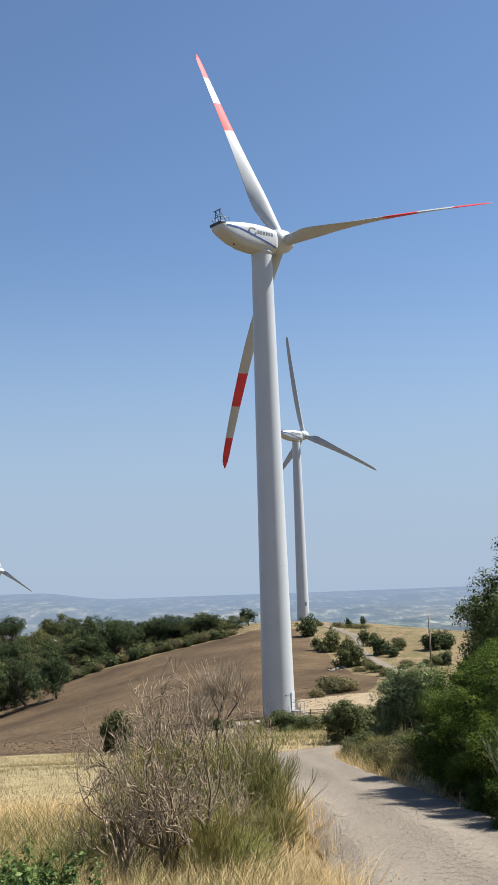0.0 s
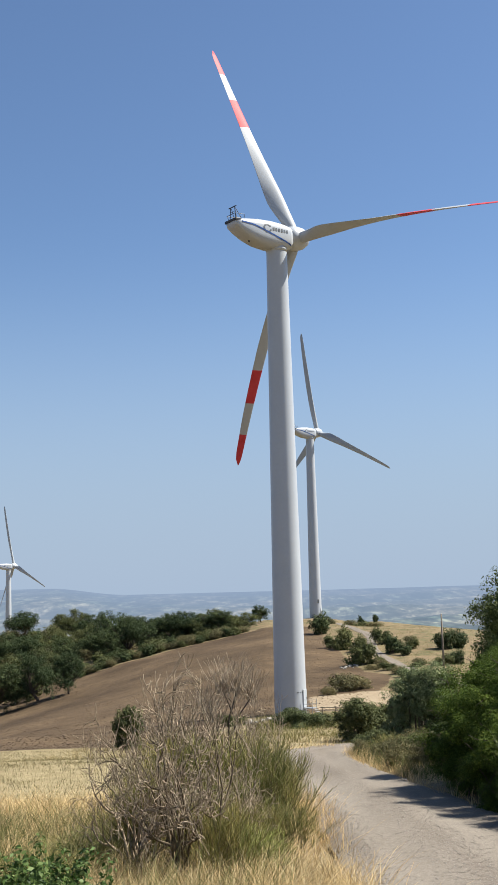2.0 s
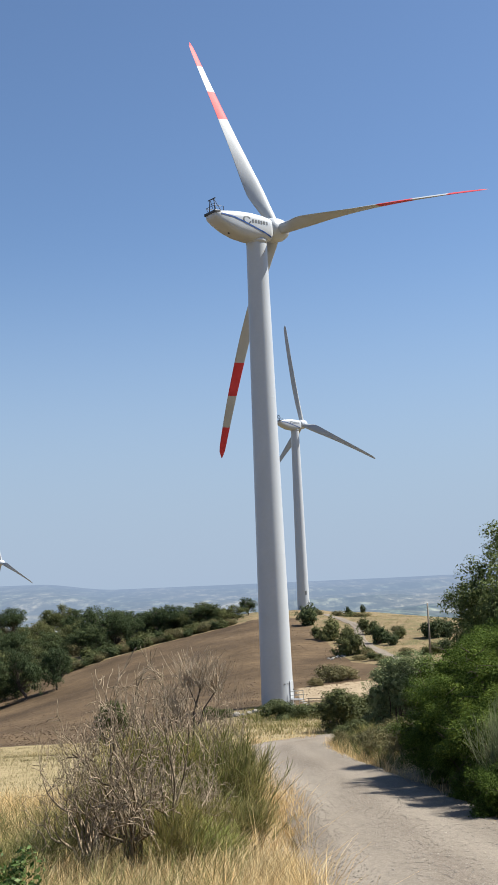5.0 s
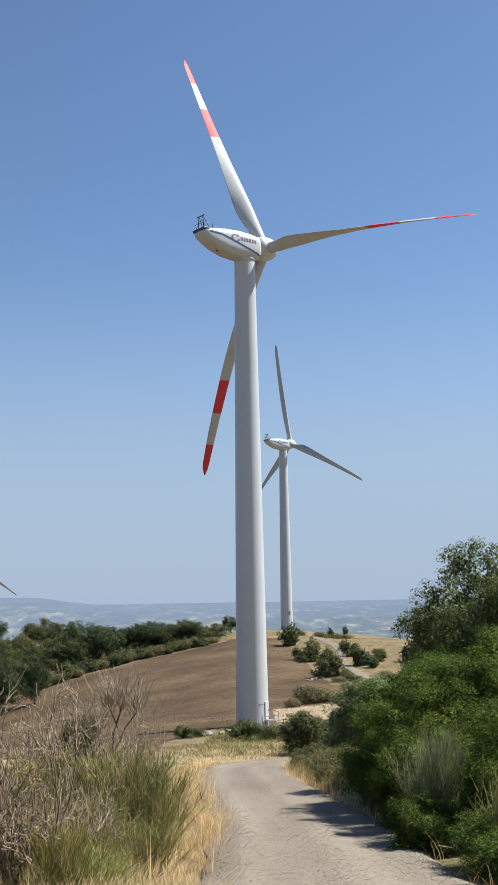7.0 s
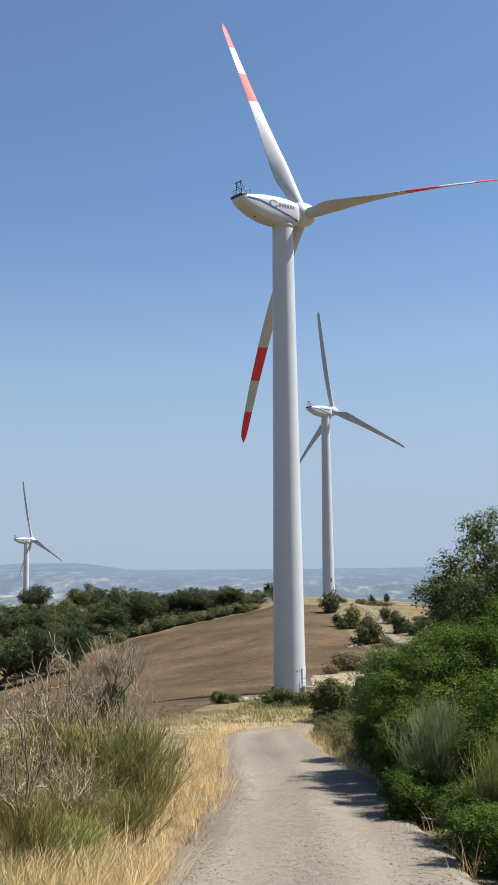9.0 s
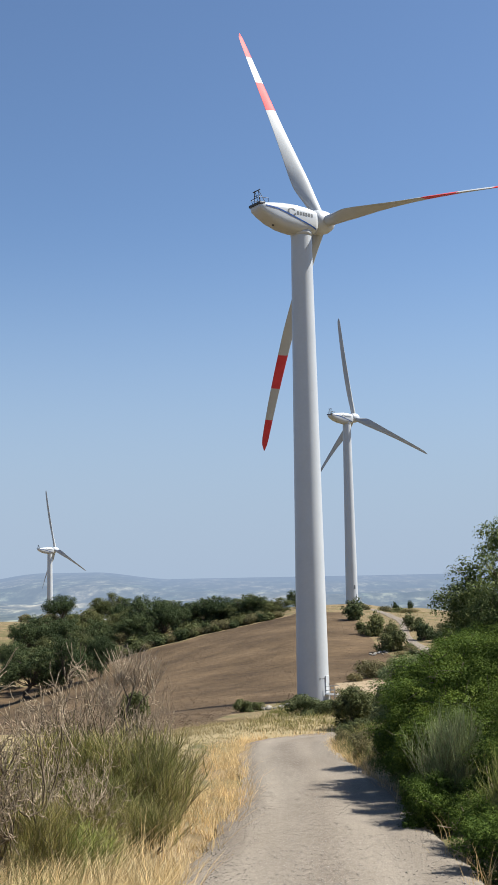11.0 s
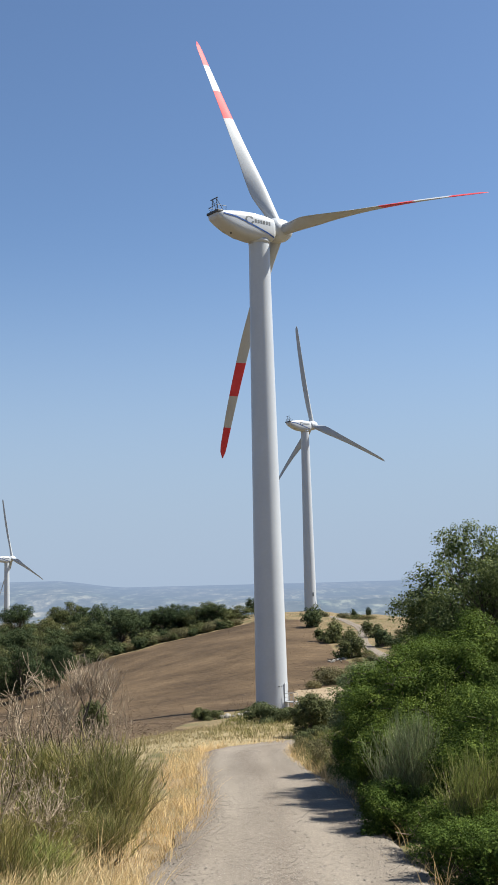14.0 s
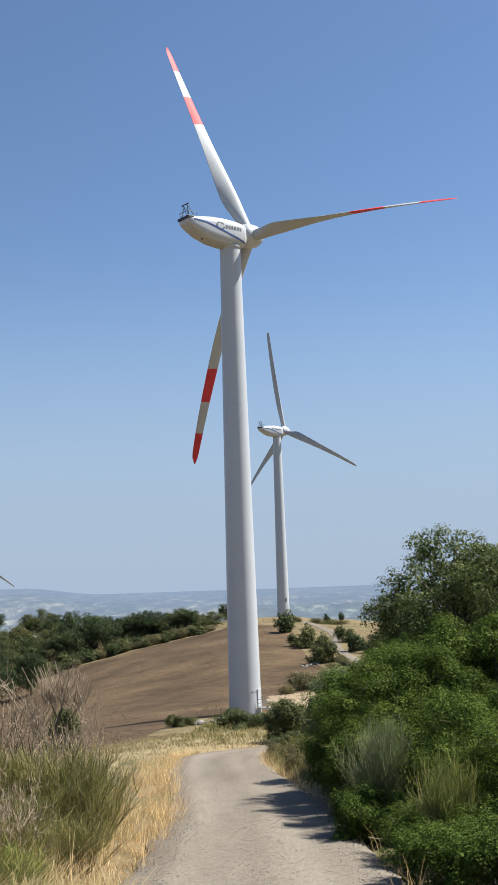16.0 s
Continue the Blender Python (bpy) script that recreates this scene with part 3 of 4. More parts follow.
    for s, r in ((-1.62, 1.25), (-1.5, 1.42), (-0.9, 1.55), (0.0, 1.58), (0.8, 1.42), (1.5, 1.02), (1.95, 0.5), (2.05, 0.12)):
        a = np.linspace(0, 2 * math.pi, 40, endpoint=False)
        rings.append(np.stack([np.full(40, s), r * np.cos(a), r * np.sin(a)], -1))
    v, q = loft(rings)
    hub = child("hub", mesh_from("hub", v, q, M_WHITE, True), top, "white rounded rotor hub")
    hub.matrix_local = hub_at
    v, q = loft([np.stack([np.full(40, s), 1.22 * np.cos(a), 1.22 * np.sin(a)], -1) for s in (-1.95, -1.55)])
    part_me = mesh_from("seal", v, q, M_DARK, True)
    child("seal", part_me, hub)
    cuts = [(1.0, 0.56, M_BLADE), (0.56, 0.71, M_RED), (0.71, 0.855, M_BLADE), (0.855, 1.0, M_RED)] if banded else [(1.0, 1.0, M_BLADE)]
    for k in range(3):
        droop = 1.2 * math.sin(radians(-spin - 120 * k))
        body = blade_mesh(1.0, cuts[0][1] * radius, M_BLADE, radius, droop, pitch)
        bands = [blade_mesh(a * radius, b * radius, mt, radius, droop, pitch) for a, b, mt in cuts[1:]]
        bl = child("blade", body, top)
        bl.matrix_local = hub_at @ Matrix.Rotation(radians(-spin - 120 * k), 4, "X")
        for bme, (_, _, mt) in zip(bands, cuts[1:]):
            child("band" if mt is M_RED else "blade_stretch", bme, bl, "signal red band" if mt is M_RED else "")
    return top


wind_turbine((0, 142, -0.45), 23.6, True, "tall white wind turbine with red-banded blades beside the track")
wind_turbine((13.2, 371, 5.7), 5.0, False, "white wind turbine standing on the farther rise", pitch=-78.0)
wind_turbine((-142.5, 625, -28.0), 10.0, False, "small distant white wind turbine behind the oaks", pitch=-78.0)


# ---- plants ----
def leaf_cloud(rng, centre, radius, count, size, inner=0.72, flat=0.25, slim=0.5, up=0.0, wild=0.42):
    """Rhombic leaves spread over the outer part of the given clumps."""
    centre, radius = np.asarray(centre, float), np.asarray(radius, float)
    w = radius.prod(1) ** (2 / 3)
    which = rng.choice(len(centre), count, p=w / w.sum())
    d = rng.normal(size=(count, 3))
    d /= np.linalg.norm(d, axis=1)[:, None]
    d[:, 2] += up
    d /= np.linalg.norm(d, axis=1)[:, None]
    depth = inner + (1.08 - inner) * rng.random(count) ** 0.55
    p = centre[which] + d * radius[which] * depth[:, None]
    nrm = d * 0.9 + rng.normal(size=(count, 3)) * wild
    nrm[:, 2] += flat
    nrm /= np.linalg.norm(nrm, axis=1)[:, None]
    t = np.cross(nrm, rng.normal(size=(count, 3)))
    t /= np.linalg.norm(t, axis=1)[:, None]
    b = np.cross(nrm, t)
    L = (size * (0.6 + 0.8 * rng.random(count)))[:, None]
    v = np.stack([p - t * L * 0.5, p + b * L * slim * 0.5 + nrm * L * 0.08, p + t * L * 0.5, p - b * L * slim * 0.5 + nrm * L * 0.08], 1).reshape(-1, 3)
    return v, np.arange(len(v)).reshape(-1, 4)


def tubes(paths, sides=5):
    """Tapered tubes; each path is (points, radii)."""
    vs, qs, base = [], [], 0
    ca = np.linspace(0, 2 * math.pi, sides, endpoint=False)
    for pts, rr in paths:
        pts = np.asarray(pts, float)
        n = len(pts)
        tan = np.gradient(pts, axis=0)
        tan /= np.linalg.norm(tan, axis=1)[:, None] + 1e-9
        ref = np.where(np.abs(tan[:, 2:3]) > 0.9, np.array([[1.0, 0, 0]]), np.array([[0, 0, 1.0]]))
        u = np.cross(tan, ref)
        u /= np.linalg.norm(u, axis=1)[:, None] + 1e-9
        w = np.cross(tan, u)
        ring = pts[:, None] + (u[:, None] * np.cos(ca)[None, :, None] + w[:, None] * np.sin(ca)[None, :, None]) * np.asarray(rr)[:, None, None]
        vs.append(ring.reshape(-1, 3))
        i, j = np.meshgrid(np.arange(n - 1), np.arange(sides), indexing="ij")
        qs.append(base + np.stack([i * sides + j, i * sides + (j + 1) % sides, (i + 1) * sides + (j + 1) % sides, (i + 1) * sides + j], -1).reshape(-1, 4))
        base += n * sides
    return np.concatenate(vs), np.concatenate(qs)


def curved(a, b, bow, rng, n=5):
    t = np.linspace(0, 1, n)[:, None]
    a, b = np.asarray(a, float), np.asarray(b, float)
    return a * (1 - t) + b * t + np.sin(t * math.pi) * rng.normal(size=3) * bow + rng.normal(size=(n, 3)) * bow * 0.25 * np.sin(t * math.pi)


def dome(rng, n, rx, ry, lo, hi, clump, squash=0.8, low=0.35, undercut=0.0):
    """Clump centres and radii filling an uneven dome."""
    c, r = [], []
    for k in range(n):
        a, q = rng.random() * 2 * math.pi, math.sqrt(rng.random()) * 0.92
        zmax = lo + (hi - lo) * (1 - 0.5 * q ** 3.2)
        z = lo + (zmax - lo) * rng.random() ** low
        q *= 1 - undercut * float(smoothstep(0.55, 0.05, (z - lo) / (hi - lo)))
        s = clump * (0.5 + 0.95 * rng.random())
        c.append((rx * q * math.cos(a), ry * q * math.sin(a), z))
        r.append((s, s, s * squash))
    return np.array(c), np.array(r)


def sprays(rng, c, cr, count, size, up=0.35):
    """Small leafy shoot ends standing out of the larger clumps, with gaps between them."""
    w = cr.prod(1) ** (2 / 3)
    k = rng.choice(len(c), count, p=w / w.sum())
    d = rng.normal(size=(count, 3))
    d[:, 2] += up
    d /= np.linalg.norm(d, axis=1)[:, None]
    p = c[k] + d * cr[k] * (0.78 + 0.34 * rng.random(count))[:, None]
    s = size * (0.55 + 0.9 * rng.random(count))[:, None]
    return p, s * np.array([1.0, 1.0, 0.85])


def tree_meshes(seed, h, r, fork, clumps, clump, leaves, leaf, leafmat, trunk_r, lean=0.0, shoots=0, shoot=0.3):
    rng = np.random.default_rng(seed)
    c, cr = dome(rng, clumps, r, r, fork + 0.02 * (h - fork), h - clump * 0.6, clump, 0.8, 0.75)
    top = np.array([lean, 0, fork])
    paths = [(curved((0, 0, -0.4), top, 0.06 * h, rng, 6), np.linspace(trunk_r * 1.35, trunk_r * 0.8, 6))]
    for k in range(len(c)):
        st = top + (rng.random(3) - 0.5) * trunk_r
        paths.append((curved(st, c[k], 0.08 * r, rng, 5), np.linspace(trunk_r * 0.36, trunk_r * 0.05, 5)))
        for _ in range(3):
            e = c[k] + rng.normal(size=3) * cr[k] * 0.55
            paths.append((curved(c[k] * 0.7 + st * 0.3, e, 0.05 * r, rng, 4), np.linspace(trunk_r * 0.2, trunk_r * 0.04, 4)))
    tv, tq = tubes(paths)
    tips = sprays(rng, c, cr, shoots, shoot) if shoots else (c, cr)
    lv, lq = leaf_cloud(rng, *tips, leaves, leaf, 0.25 if shoots else 0.72, up=0.3)
    iv, iq = leaf_cloud(rng, c, cr * 0.62, leaves // 8, leaf * 2.0, 0.5)
    lv, lq = np.concatenate([lv, iv]), np.concatenate([lq, iq + len(lv)])
    return mesh_from("trunk", tv, tq, M_BARK, True), mesh_from("crown", lv, lq, leafmat)


def shrub_meshes(seed, h, r, clumps, clump, leaves, leaf, leafmat, slim=0.5, shoots=0, shoot=0.15):
    rng = np.random.default_rng(seed)
    c, cr = dome(rng, clumps, r - clump * 0.5, r - clump * 0.5, 0.25 * clump, h - clump * 0.7, clump, 0.85, 0.5, 0.30 if leafmat is M_LENTISK and h > 2 else 0.0)
    ring = [(a, 0.45 + 0.5 * rng.random(), clump * (0.6 + 0.5 * rng.random())) for a in rng.random(0 if leafmat is M_LENTISK and h > 2 else max(5, clumps // 3)) * 2 * math.pi]
    c = np.concatenate([c, np.reshape([((r - clump * 0.4) * q * math.cos(a), (r - clump * 0.4) * q * math.sin(a), 0.45 * w) for a, q, w in ring], (-1, 3))])
    cr = np.concatenate([cr, np.reshape([(w, w, w * 0.85) for a, q, w in ring], (-1, 3))])
    paths = []
    for k in range(len(c)):
        st = rng.normal(size=3) * np.array([0.18 * r, 0.18 * r, 0])
        st[2] = -0.15
        paths.append((curved(st, c[k] * 0.92, 0.05 * r, rng, 5), np.linspace(0.018 * h, 0.003 * h, 5)))
        for _ in range(4):
            paths.append((curved(c[k], c[k] + rng.normal(size=3) * cr[k] * 0.7, 0.05 * r, rng, 3), np.linspace(0.003 * h, 0.001 * h, 3)))
    tv, tq = tubes(paths, 4)
    if shoots:
        lv, lq = leaf_cloud(rng, *sprays(rng, c, cr, shoots, shoot), leaves, leaf, 0.25, 0.75, slim, 0.45, 0.30)
    else:
        lv, lq = leaf_cloud(rng, c, cr, leaves, leaf, 0.80, 0.0, slim, 0.28, 0.30)
    iv, iq = leaf_cloud(rng, c, cr * (0.66 if shoots else 0.65), leaves // (5 if shoots else 7), leaf * 2.2, 0.5)
    lv, lq = np.concatenate([lv, iv]), np.concatenate([lq, iq + len(lv)])
    return mesh_from("stems", tv, tq, M_BARK, True), mesh_from("foliage", lv, lq, leafmat)


def blades_mesh(rng, roots, height, width, mat, lean=0.35, segs=3, per=1):
    """Bent, tapering stalks or grass blades, two-sided ribbons, from the given roots."""
    n = len(roots)
    h = height * (0.55 + 0.6 * rng.random(n))
    if per > 1:
        h = h * np.repeat(0.45 + 1.1 * rng.random(n // per) ** 2, per)
    a = rng.random(n) * 2 * math.pi
    out = np.stack([np.cos(a), np.sin(a), np.zeros(n)], -1) * (lean * h * (0.2 + rng.random(n)))[:, None]
    side = np.stack([-np.sin(a + 0.7), np.cos(a + 0.7), np.zeros(n)], -1)
    v = np.zeros((n, segs + 1, 2, 3))
    for s in range(segs + 1):
        f = s / segs
        mid = roots + out * f ** 1.7 + np.array([0, 0, 1.0]) * (h * (f - 0.12 * f * f))[:, None]
        w = width * (1 - 0.85 * f)
        v[:, s, 0], v[:, s, 1] = mid - side * w * 0.5, mid + side * w * 0.5
    k = 2 * (segs + 1)
    q = np.concatenate([np.arange(n)[:, None] * k + np.array([2 * s, 2 * s + 1, 2 * s + 3, 2 * s + 2]) for s in range(segs)])
    return mesh_from("stalks", v.reshape(-1, 3), q, mat)


def broom_meshes(seed, h, r, branchlets, mat, width=0.011):
    """Rush-like shrub: woody forks below, branchlets that carry sheaves of thin stiff shoots."""
    rng = np.random.default_rng(seed)
    paths, a0, a1, a2 = [], [], [], []
    up = np.array([0, 0, 1.0])
    for k in range(18):
        a, q = rng.random() * 2 * math.pi, math.sqrt(rng.random())
        e = np.array([0.55 * r * q * math.cos(a), 0.55 * r * q * math.sin(a), h * (0.15 + 0.35 * rng.random() * (1 - 0.4 * q))])
        paths.append((curved((0.1 * r * math.cos(a), 0.1 * r * math.sin(a), -0.1), e, 0.06 * h, rng, 5), np.linspace(0.018 * h, 0.007 * h, 5)))
    ends = [p[0][int(rng.integers(2, 5))] for p in paths for _ in range(1)]
    for k in range(branchlets):
        st = ends[k % 18] + rng.normal(size=3) * np.array([0.08 * r, 0.08 * r, 0.06 * h])
        st[2] = max(0.05, st[2])
        d = st * np.array([1, 1, 0]) / r * 0.9 + rng.normal(size=3) * np.array([0.52, 0.52, 0.1]) + up
        d /= np.linalg.norm(d)
        ln = (h - st[2]) * (0.35 + 0.33 * rng.random())
        pts = curved(st, st + d * ln, 0.03 * h, rng, 5)
        paths.append((pts, np.linspace(0.006, 0.003, 5)))
        for _ in range(int(rng.integers(18, 30))):
            f = rng.random() * 0.95
            i = min(3, int(f * 4))
            p0 = pts[i] + (pts[i + 1] - pts[i]) * (f * 4 - i)
            dd = d + rng.normal(size=3) * 0.5 + up * 0.05
            dd /= np.linalg.norm(dd)
            l2 = h * (0.065 + 0.12 * rng.random())
            bend = rng.normal(size=3) * 0.06 * l2
            a0.append(p0)
            a1.append(p0 + dd * l2 * 0.55 + bend)
            a2.append(p0 + (dd + up * 0.12) * l2 + bend * 0.3)
    tv, tq = tubes(paths, 4)
    P = np.stack([np.array(a0), np.array(a1), np.array(a2)], 1)
    n = len(P)
    ang = rng.random(n) * math.pi
    side = np.stack([np.cos(ang), np.sin(ang), np.zeros(n)], -1)
    w = np.array([1.0, 0.8, 0.3]) * width / 2
    v = np.stack([P - side[:, None] * w[None, :, None], P + side[:, None] * w[None, :, None]], 2)
    q = np.concatenate([np.arange(n)[:, None] * 6 + np.array([2 * s, 2 * s + 1, 2 * s + 3, 2 * s + 2]) for s in range(2)])
    return mesh_from("stems", tv, tq, M_TWIG, True), mesh_from("shoots", v.reshape(-1, 3), q, mat)


def dead_meshes(seed, h, r, stems, depth=4, twig=0.006, wood=M_DEAD, stout=0.0185):
    """A leafless shrub: crooked stems that fork again and again into fine twigs."""
    rng = np.random.default_rng(seed)
    paths, fine = [], []

    def grow(p, d, length, rad, level):
        n = 4
        pts = [p]
        for _ in range(n):
            d = d + rng.normal(size=3) * 0.22
            d[2] += 0.05
            d /= np.linalg.norm(d)
            pts.append(pts[-1] + d * length / n)
        (paths if level < depth - 1 else fine).append((np.array(pts), np.linspace(rad, max(twig, rad * 0.55), n + 1)))
        if level < depth:
            for k in range(3 if level < 2 else int(rng.integers(2, 5))):
                nd = d + rng.normal(size=3) * 0.56
                nd /= np.linalg.norm(nd)
                grow(pts[int(rng.integers(2, n + 1))], nd, length * (0.55 + 0.25 * rng.random()), max(twig, rad * 0.5), level + 1)

    for k in range(stems):
        a = rng.random() * 2 * math.pi
        d = np.array([math.cos(a) * r / h * (0.3 + 0.7 * rng.random()), math.sin(a) * r / h * (0.3 + 0.7 * rng.random()), 1.0])
        grow(np.array([0.12 * r * math.cos(a), 0.12 * r * math.sin(a), -0.1]), d / np.linalg.norm(d), h * (0.34 + 0.14 * rng.random()), stout * h, 0)
    v1, q1 = tubes(paths, 5)
    v2, q2 = tubes(fine, 3)
    return mesh_from("branches", v1, q1, wood, True), mesh_from("twigs", v2, q2, M_DEAD)


def feather_meshes(seed):
    """A thin dead stem, forked once or twice, with fans of fine bleached twigs at its ends."""
    rng = np.random.default_rng(seed)
    paths = [(curved((0, 0, -0.1), (-0.12, 0, 1.1), 0.08, rng, 6), np.linspace(0.045, 0.032, 6)), (curved((-0.12, 0, 1.1), (0.10, 0, 2.25), 0.06, rng, 6), np.linspace(0.032, 0.018, 6)),
             (curved((-0.05, 0, 1.55), (0.42, 0.1, 2.15), 0.05, rng, 5), np.linspace(0.02, 0.012, 5)), (curved((-0.12, 0, 1.1), (-0.45, 0.1, 1.8), 0.05, rng, 5), np.linspace(0.02, 0.01, 5)),
             (curved((0.0, 0, 1.9), (-0.22, 0.1, 2.3), 0.03, rng, 4), np.linspace(0.016, 0.01, 4))]
    ends, fine = [np.array(p[0][-1]) for p in paths[1:]], []
    for e in ends:
        for k in range(64):
            a, q = rng.random() * 2 * math.pi, rng.random() ** 0.5
            d = np.array([1.1 * q * math.cos(a), 0.8 * q * math.sin(a), 1.0])
            s0 = e + rng.normal(size=3) * np.array([0.08, 0.08, 0.06])
            fine.append((curved(s0, s0 + d * (0.28 + 0.3 * rng.random()), 0.025, rng, 4), np.linspace(0.008, 0.004, 4)))
    v1, q1 = tubes(paths, 6)
    v2, q2 = tubes(fine, 3)
    return mesh_from("stem", v1, q1, M_BARK, True), mesh_from("crown", v2, q2, M_BLEACHED)


def plant(name, meshes, names, x, y, label, category, group="", scale=(1, 1, 1), turn=0.0, sink=0.0):
    top = new(name)
    top.matrix_world = Matrix.LocRotScale((x, y, ground_z(x, y) - sink), Euler((0, 0, radians(turn))), scale)
    tagged(top, label, category, group)
    for n, me in zip(names, meshes):
        child(n, me, top)
    return top


TREE_PARTS, SHRUB_PARTS, BROOM_PARTS, DEAD_PARTS = ("trunk", "crown"), ("stem", "foliage"), ("stem", "foliage"), ("stem", "crown")

# the thicket beside the track
thick_a = shrub_meshes(11, 4.1, 2.15, 60, 0.50, 90000, 0.046, M_LENTISK, 0.6, 430, 0.29)
thick_b = shrub_meshes(12, 2.8, 1.85, 40, 0.44, 60000, 0.042, M_LENTISK, 0.6, 360, 0.24)
low_bush = shrub_meshes(13, 1.05, 0.95, 26, 0.24, 17000, 0.032, M_LENTISK, 0.6, 260, 0.12)
GROUP = "thicket along the track"
# those at y 16.2 and 16.4 are unseen, added to shade the low bushes
for x, y, me, s, turn in ((3.5, 30.6, thick_a, 0.95, 10), (3.8, 27.2, thick_a, 0.92, 70), (6.1, 27.8, thick_a, 1.08, 130), (5.0, 33.8, thick_a, 1.0, 250), (8.2, 31.0, thick_a, 1.18, 300),
                          (3.45, 24.4, thick_b, 1.0, 160), (4.35, 21.7, thick_b, 0.98, 40), (4.35, 18.9, thick_b, 0.85, 280), (3.25, 28.7, thick_b, 0.95, 95), (3.1, 32.2, thick_b, 1.0, 15), (6.6, 23.4, thick_b, 1.2, 80), (6.6, 19.6, thick_b, 1.0, 200), (6.4, 16.2, thick_b, 1.1, 330), (2.9, 30.2, thick_b, 0.72, 210), (2.75, 27.0, thick_b, 0.62, 120), (4.9, 16.4, thick_b, 0.8, 60)):
    plant("lentisk_bush", me, SHRUB_PARTS, x, y, "dense dark green lentisk bush at the track's edge", "bush", GROUP, (s, s, s), turn, 0.05)
for x, y, s, turn in ((2.55, 16.0, 0.85, 0), (3.15, 14.9, 1.0, 70), (2.75, 17.7, 0.95, 140), (3.8, 16.5, 1.2, 200), (3.75, 13.8, 1.0, 20), (2.25, 21.4, 1.0, 300), (2.75, 18.3, 0.95, 120), (2.2, 22.0, 0.8, 45), (2.3, 25.2, 0.7, 250), (4.9, 15.4, 1.3, 90)):
    plant("low_bush", low_bush, SHRUB_PARTS, x, y, "low fresh green bush spilling onto the track", "bush", GROUP, (s, s, s), turn, 0.05)
broom_big = broom_meshes(21, 2.2, 1.15, 190, M_BROOM, 0.011)
broom_grey = broom_meshes(23, 2.2, 1.15, 190, M_BROOM_G, 0.011)
broom_young = broom_meshes(22, 1.75, 0.85, 170, M_BROOM_Y, 0.011)
plant("broom_bush", broom_grey, BROOM_PARTS, 2.42, 22.3, "grey-green broom with long rush-like shoots in the thicket", "bush", "brooms", (0.66, 0.66, 1.22), 0)
plant("broom_bush", broom_young, BROOM_PARTS, 2.8, 17.9, "yellow-green broom with fine upright shoots in the thicket", "bush", "brooms", (0.6, 0.6, 1.2), 0)
# the tree behind the thicket
big_tree = tree_meshes(37, 8.0, 3.4, 1.5, 96, 0.74, 105000, 0.088, M_TREE, 0.16, 0.0, 1300, 0.30)
plant("roadside_tree", big_tree, TREE_PARTS, 7.35, 37.0, "leafy green tree rising behind the thicket", "tree", "", (0.95, 0.95, 0.97), 20)
plant("roadside_tree", big_tree, TREE_PARTS, 11.2, 37.5, "second leafy tree beyond the thicket", "tree", "", (1.0, 1.0, 0.97), 200)

# bushes at the bend
pale = shrub_meshes(41, 3.5, 1.9, 26, 0.62, 24000, 0.11, M_GREYLEAF, 0.3, 420, 0.26)
bend_bush = shrub_meshes(42, 2.3, 1.5, 20, 0.50, 13000, 0.11, M_SHRUB, 0.55, 300, 0.22)
flat_bush = shrub_meshes(43, 1.6, 2.1, 22, 0.50, 11000, 0.11, M_SHRUB, 0.5)
plant("olive_bush", pale, SHRUB_PARTS, 4.4, 53.5, "tall grey-green bush on the bend of the track", "bush", "", (0.9, 0.9, 1.12), 0)
plant("olive_bush", pale, SHRUB_PARTS, 5.6, 58.0, "tall grey-green bush on the bend of the track", "bush", "", (1, 1, 0.95), 120)
plant("bend_bush", bend_bush, SHRUB_PARTS, 2.2, 64.5, "green bush with pale leaves past the bend", "bush")
plant("bend_bush", bend_bush, SHRUB_PARTS, 4.4, 69.0, "light green bush past the bend", "bush", "", (1.1, 1.1, 0.9), 80)
plant("flat_bush", flat_bush, SHRUB_PARTS, 0.3, 90.0, "low rounded dark green bush before the turbine", "bush", "", (1.2, 1.2, 0.92))
plant("broom_bush", broom_big, BROOM_PARTS, 2.2, 47.5, "small green broom on the grassy verge", "bush", "brooms", (0.75, 0.75, 0.62), 60)
plant("verge_bush", bend_bush, SHRUB_PARTS, 2.6, 43.0, "small brownish green bush on the verge", "bush", "", (0.55, 0.55, 0.5), 10)
plant("verge_bush", bend_bush, SHRUB_PARTS, 1.7, 50.5, "small brownish green bush on the verge", "bush", "", (0.5, 0.5, 0.45), 100)
dry_bush = shrub_meshes(44, 1.2, 0.95, 16, 0.34, 5200, 0.06, M_DRYLEAF, 0.35)
for x, y, sc, turn in ((1.9, 46.0, 0.8, 0), (2.6, 44.6, 0.9, 90), (1.3, 49.5, 0.6, 200), (3.1, 47.6, 1.0, 40), (2.0, 40.5, 0.8, 120), (2.6, 38.6, 0.9, 260)):
    plant("dry_bush", dry_bush, SHRUB_PARTS, x, y, "dry brownish bush on the grassy verge", "bush", "dry bushes on the verge", (sc, sc, sc), turn)
plant("field_bush", bend_bush, SHRUB_PARTS, -12.3, 80.5, "dark green bush on the border of the ploughed field", "bush", "", (0.85, 0.85, 1.28), 30)
plant("field_bush", flat_bush, SHRUB_PARTS, -6.4, 116.5, "flat dark bush among stones at the field's edge", "bush", "", (0.75, 0.75, 0.75), 30)

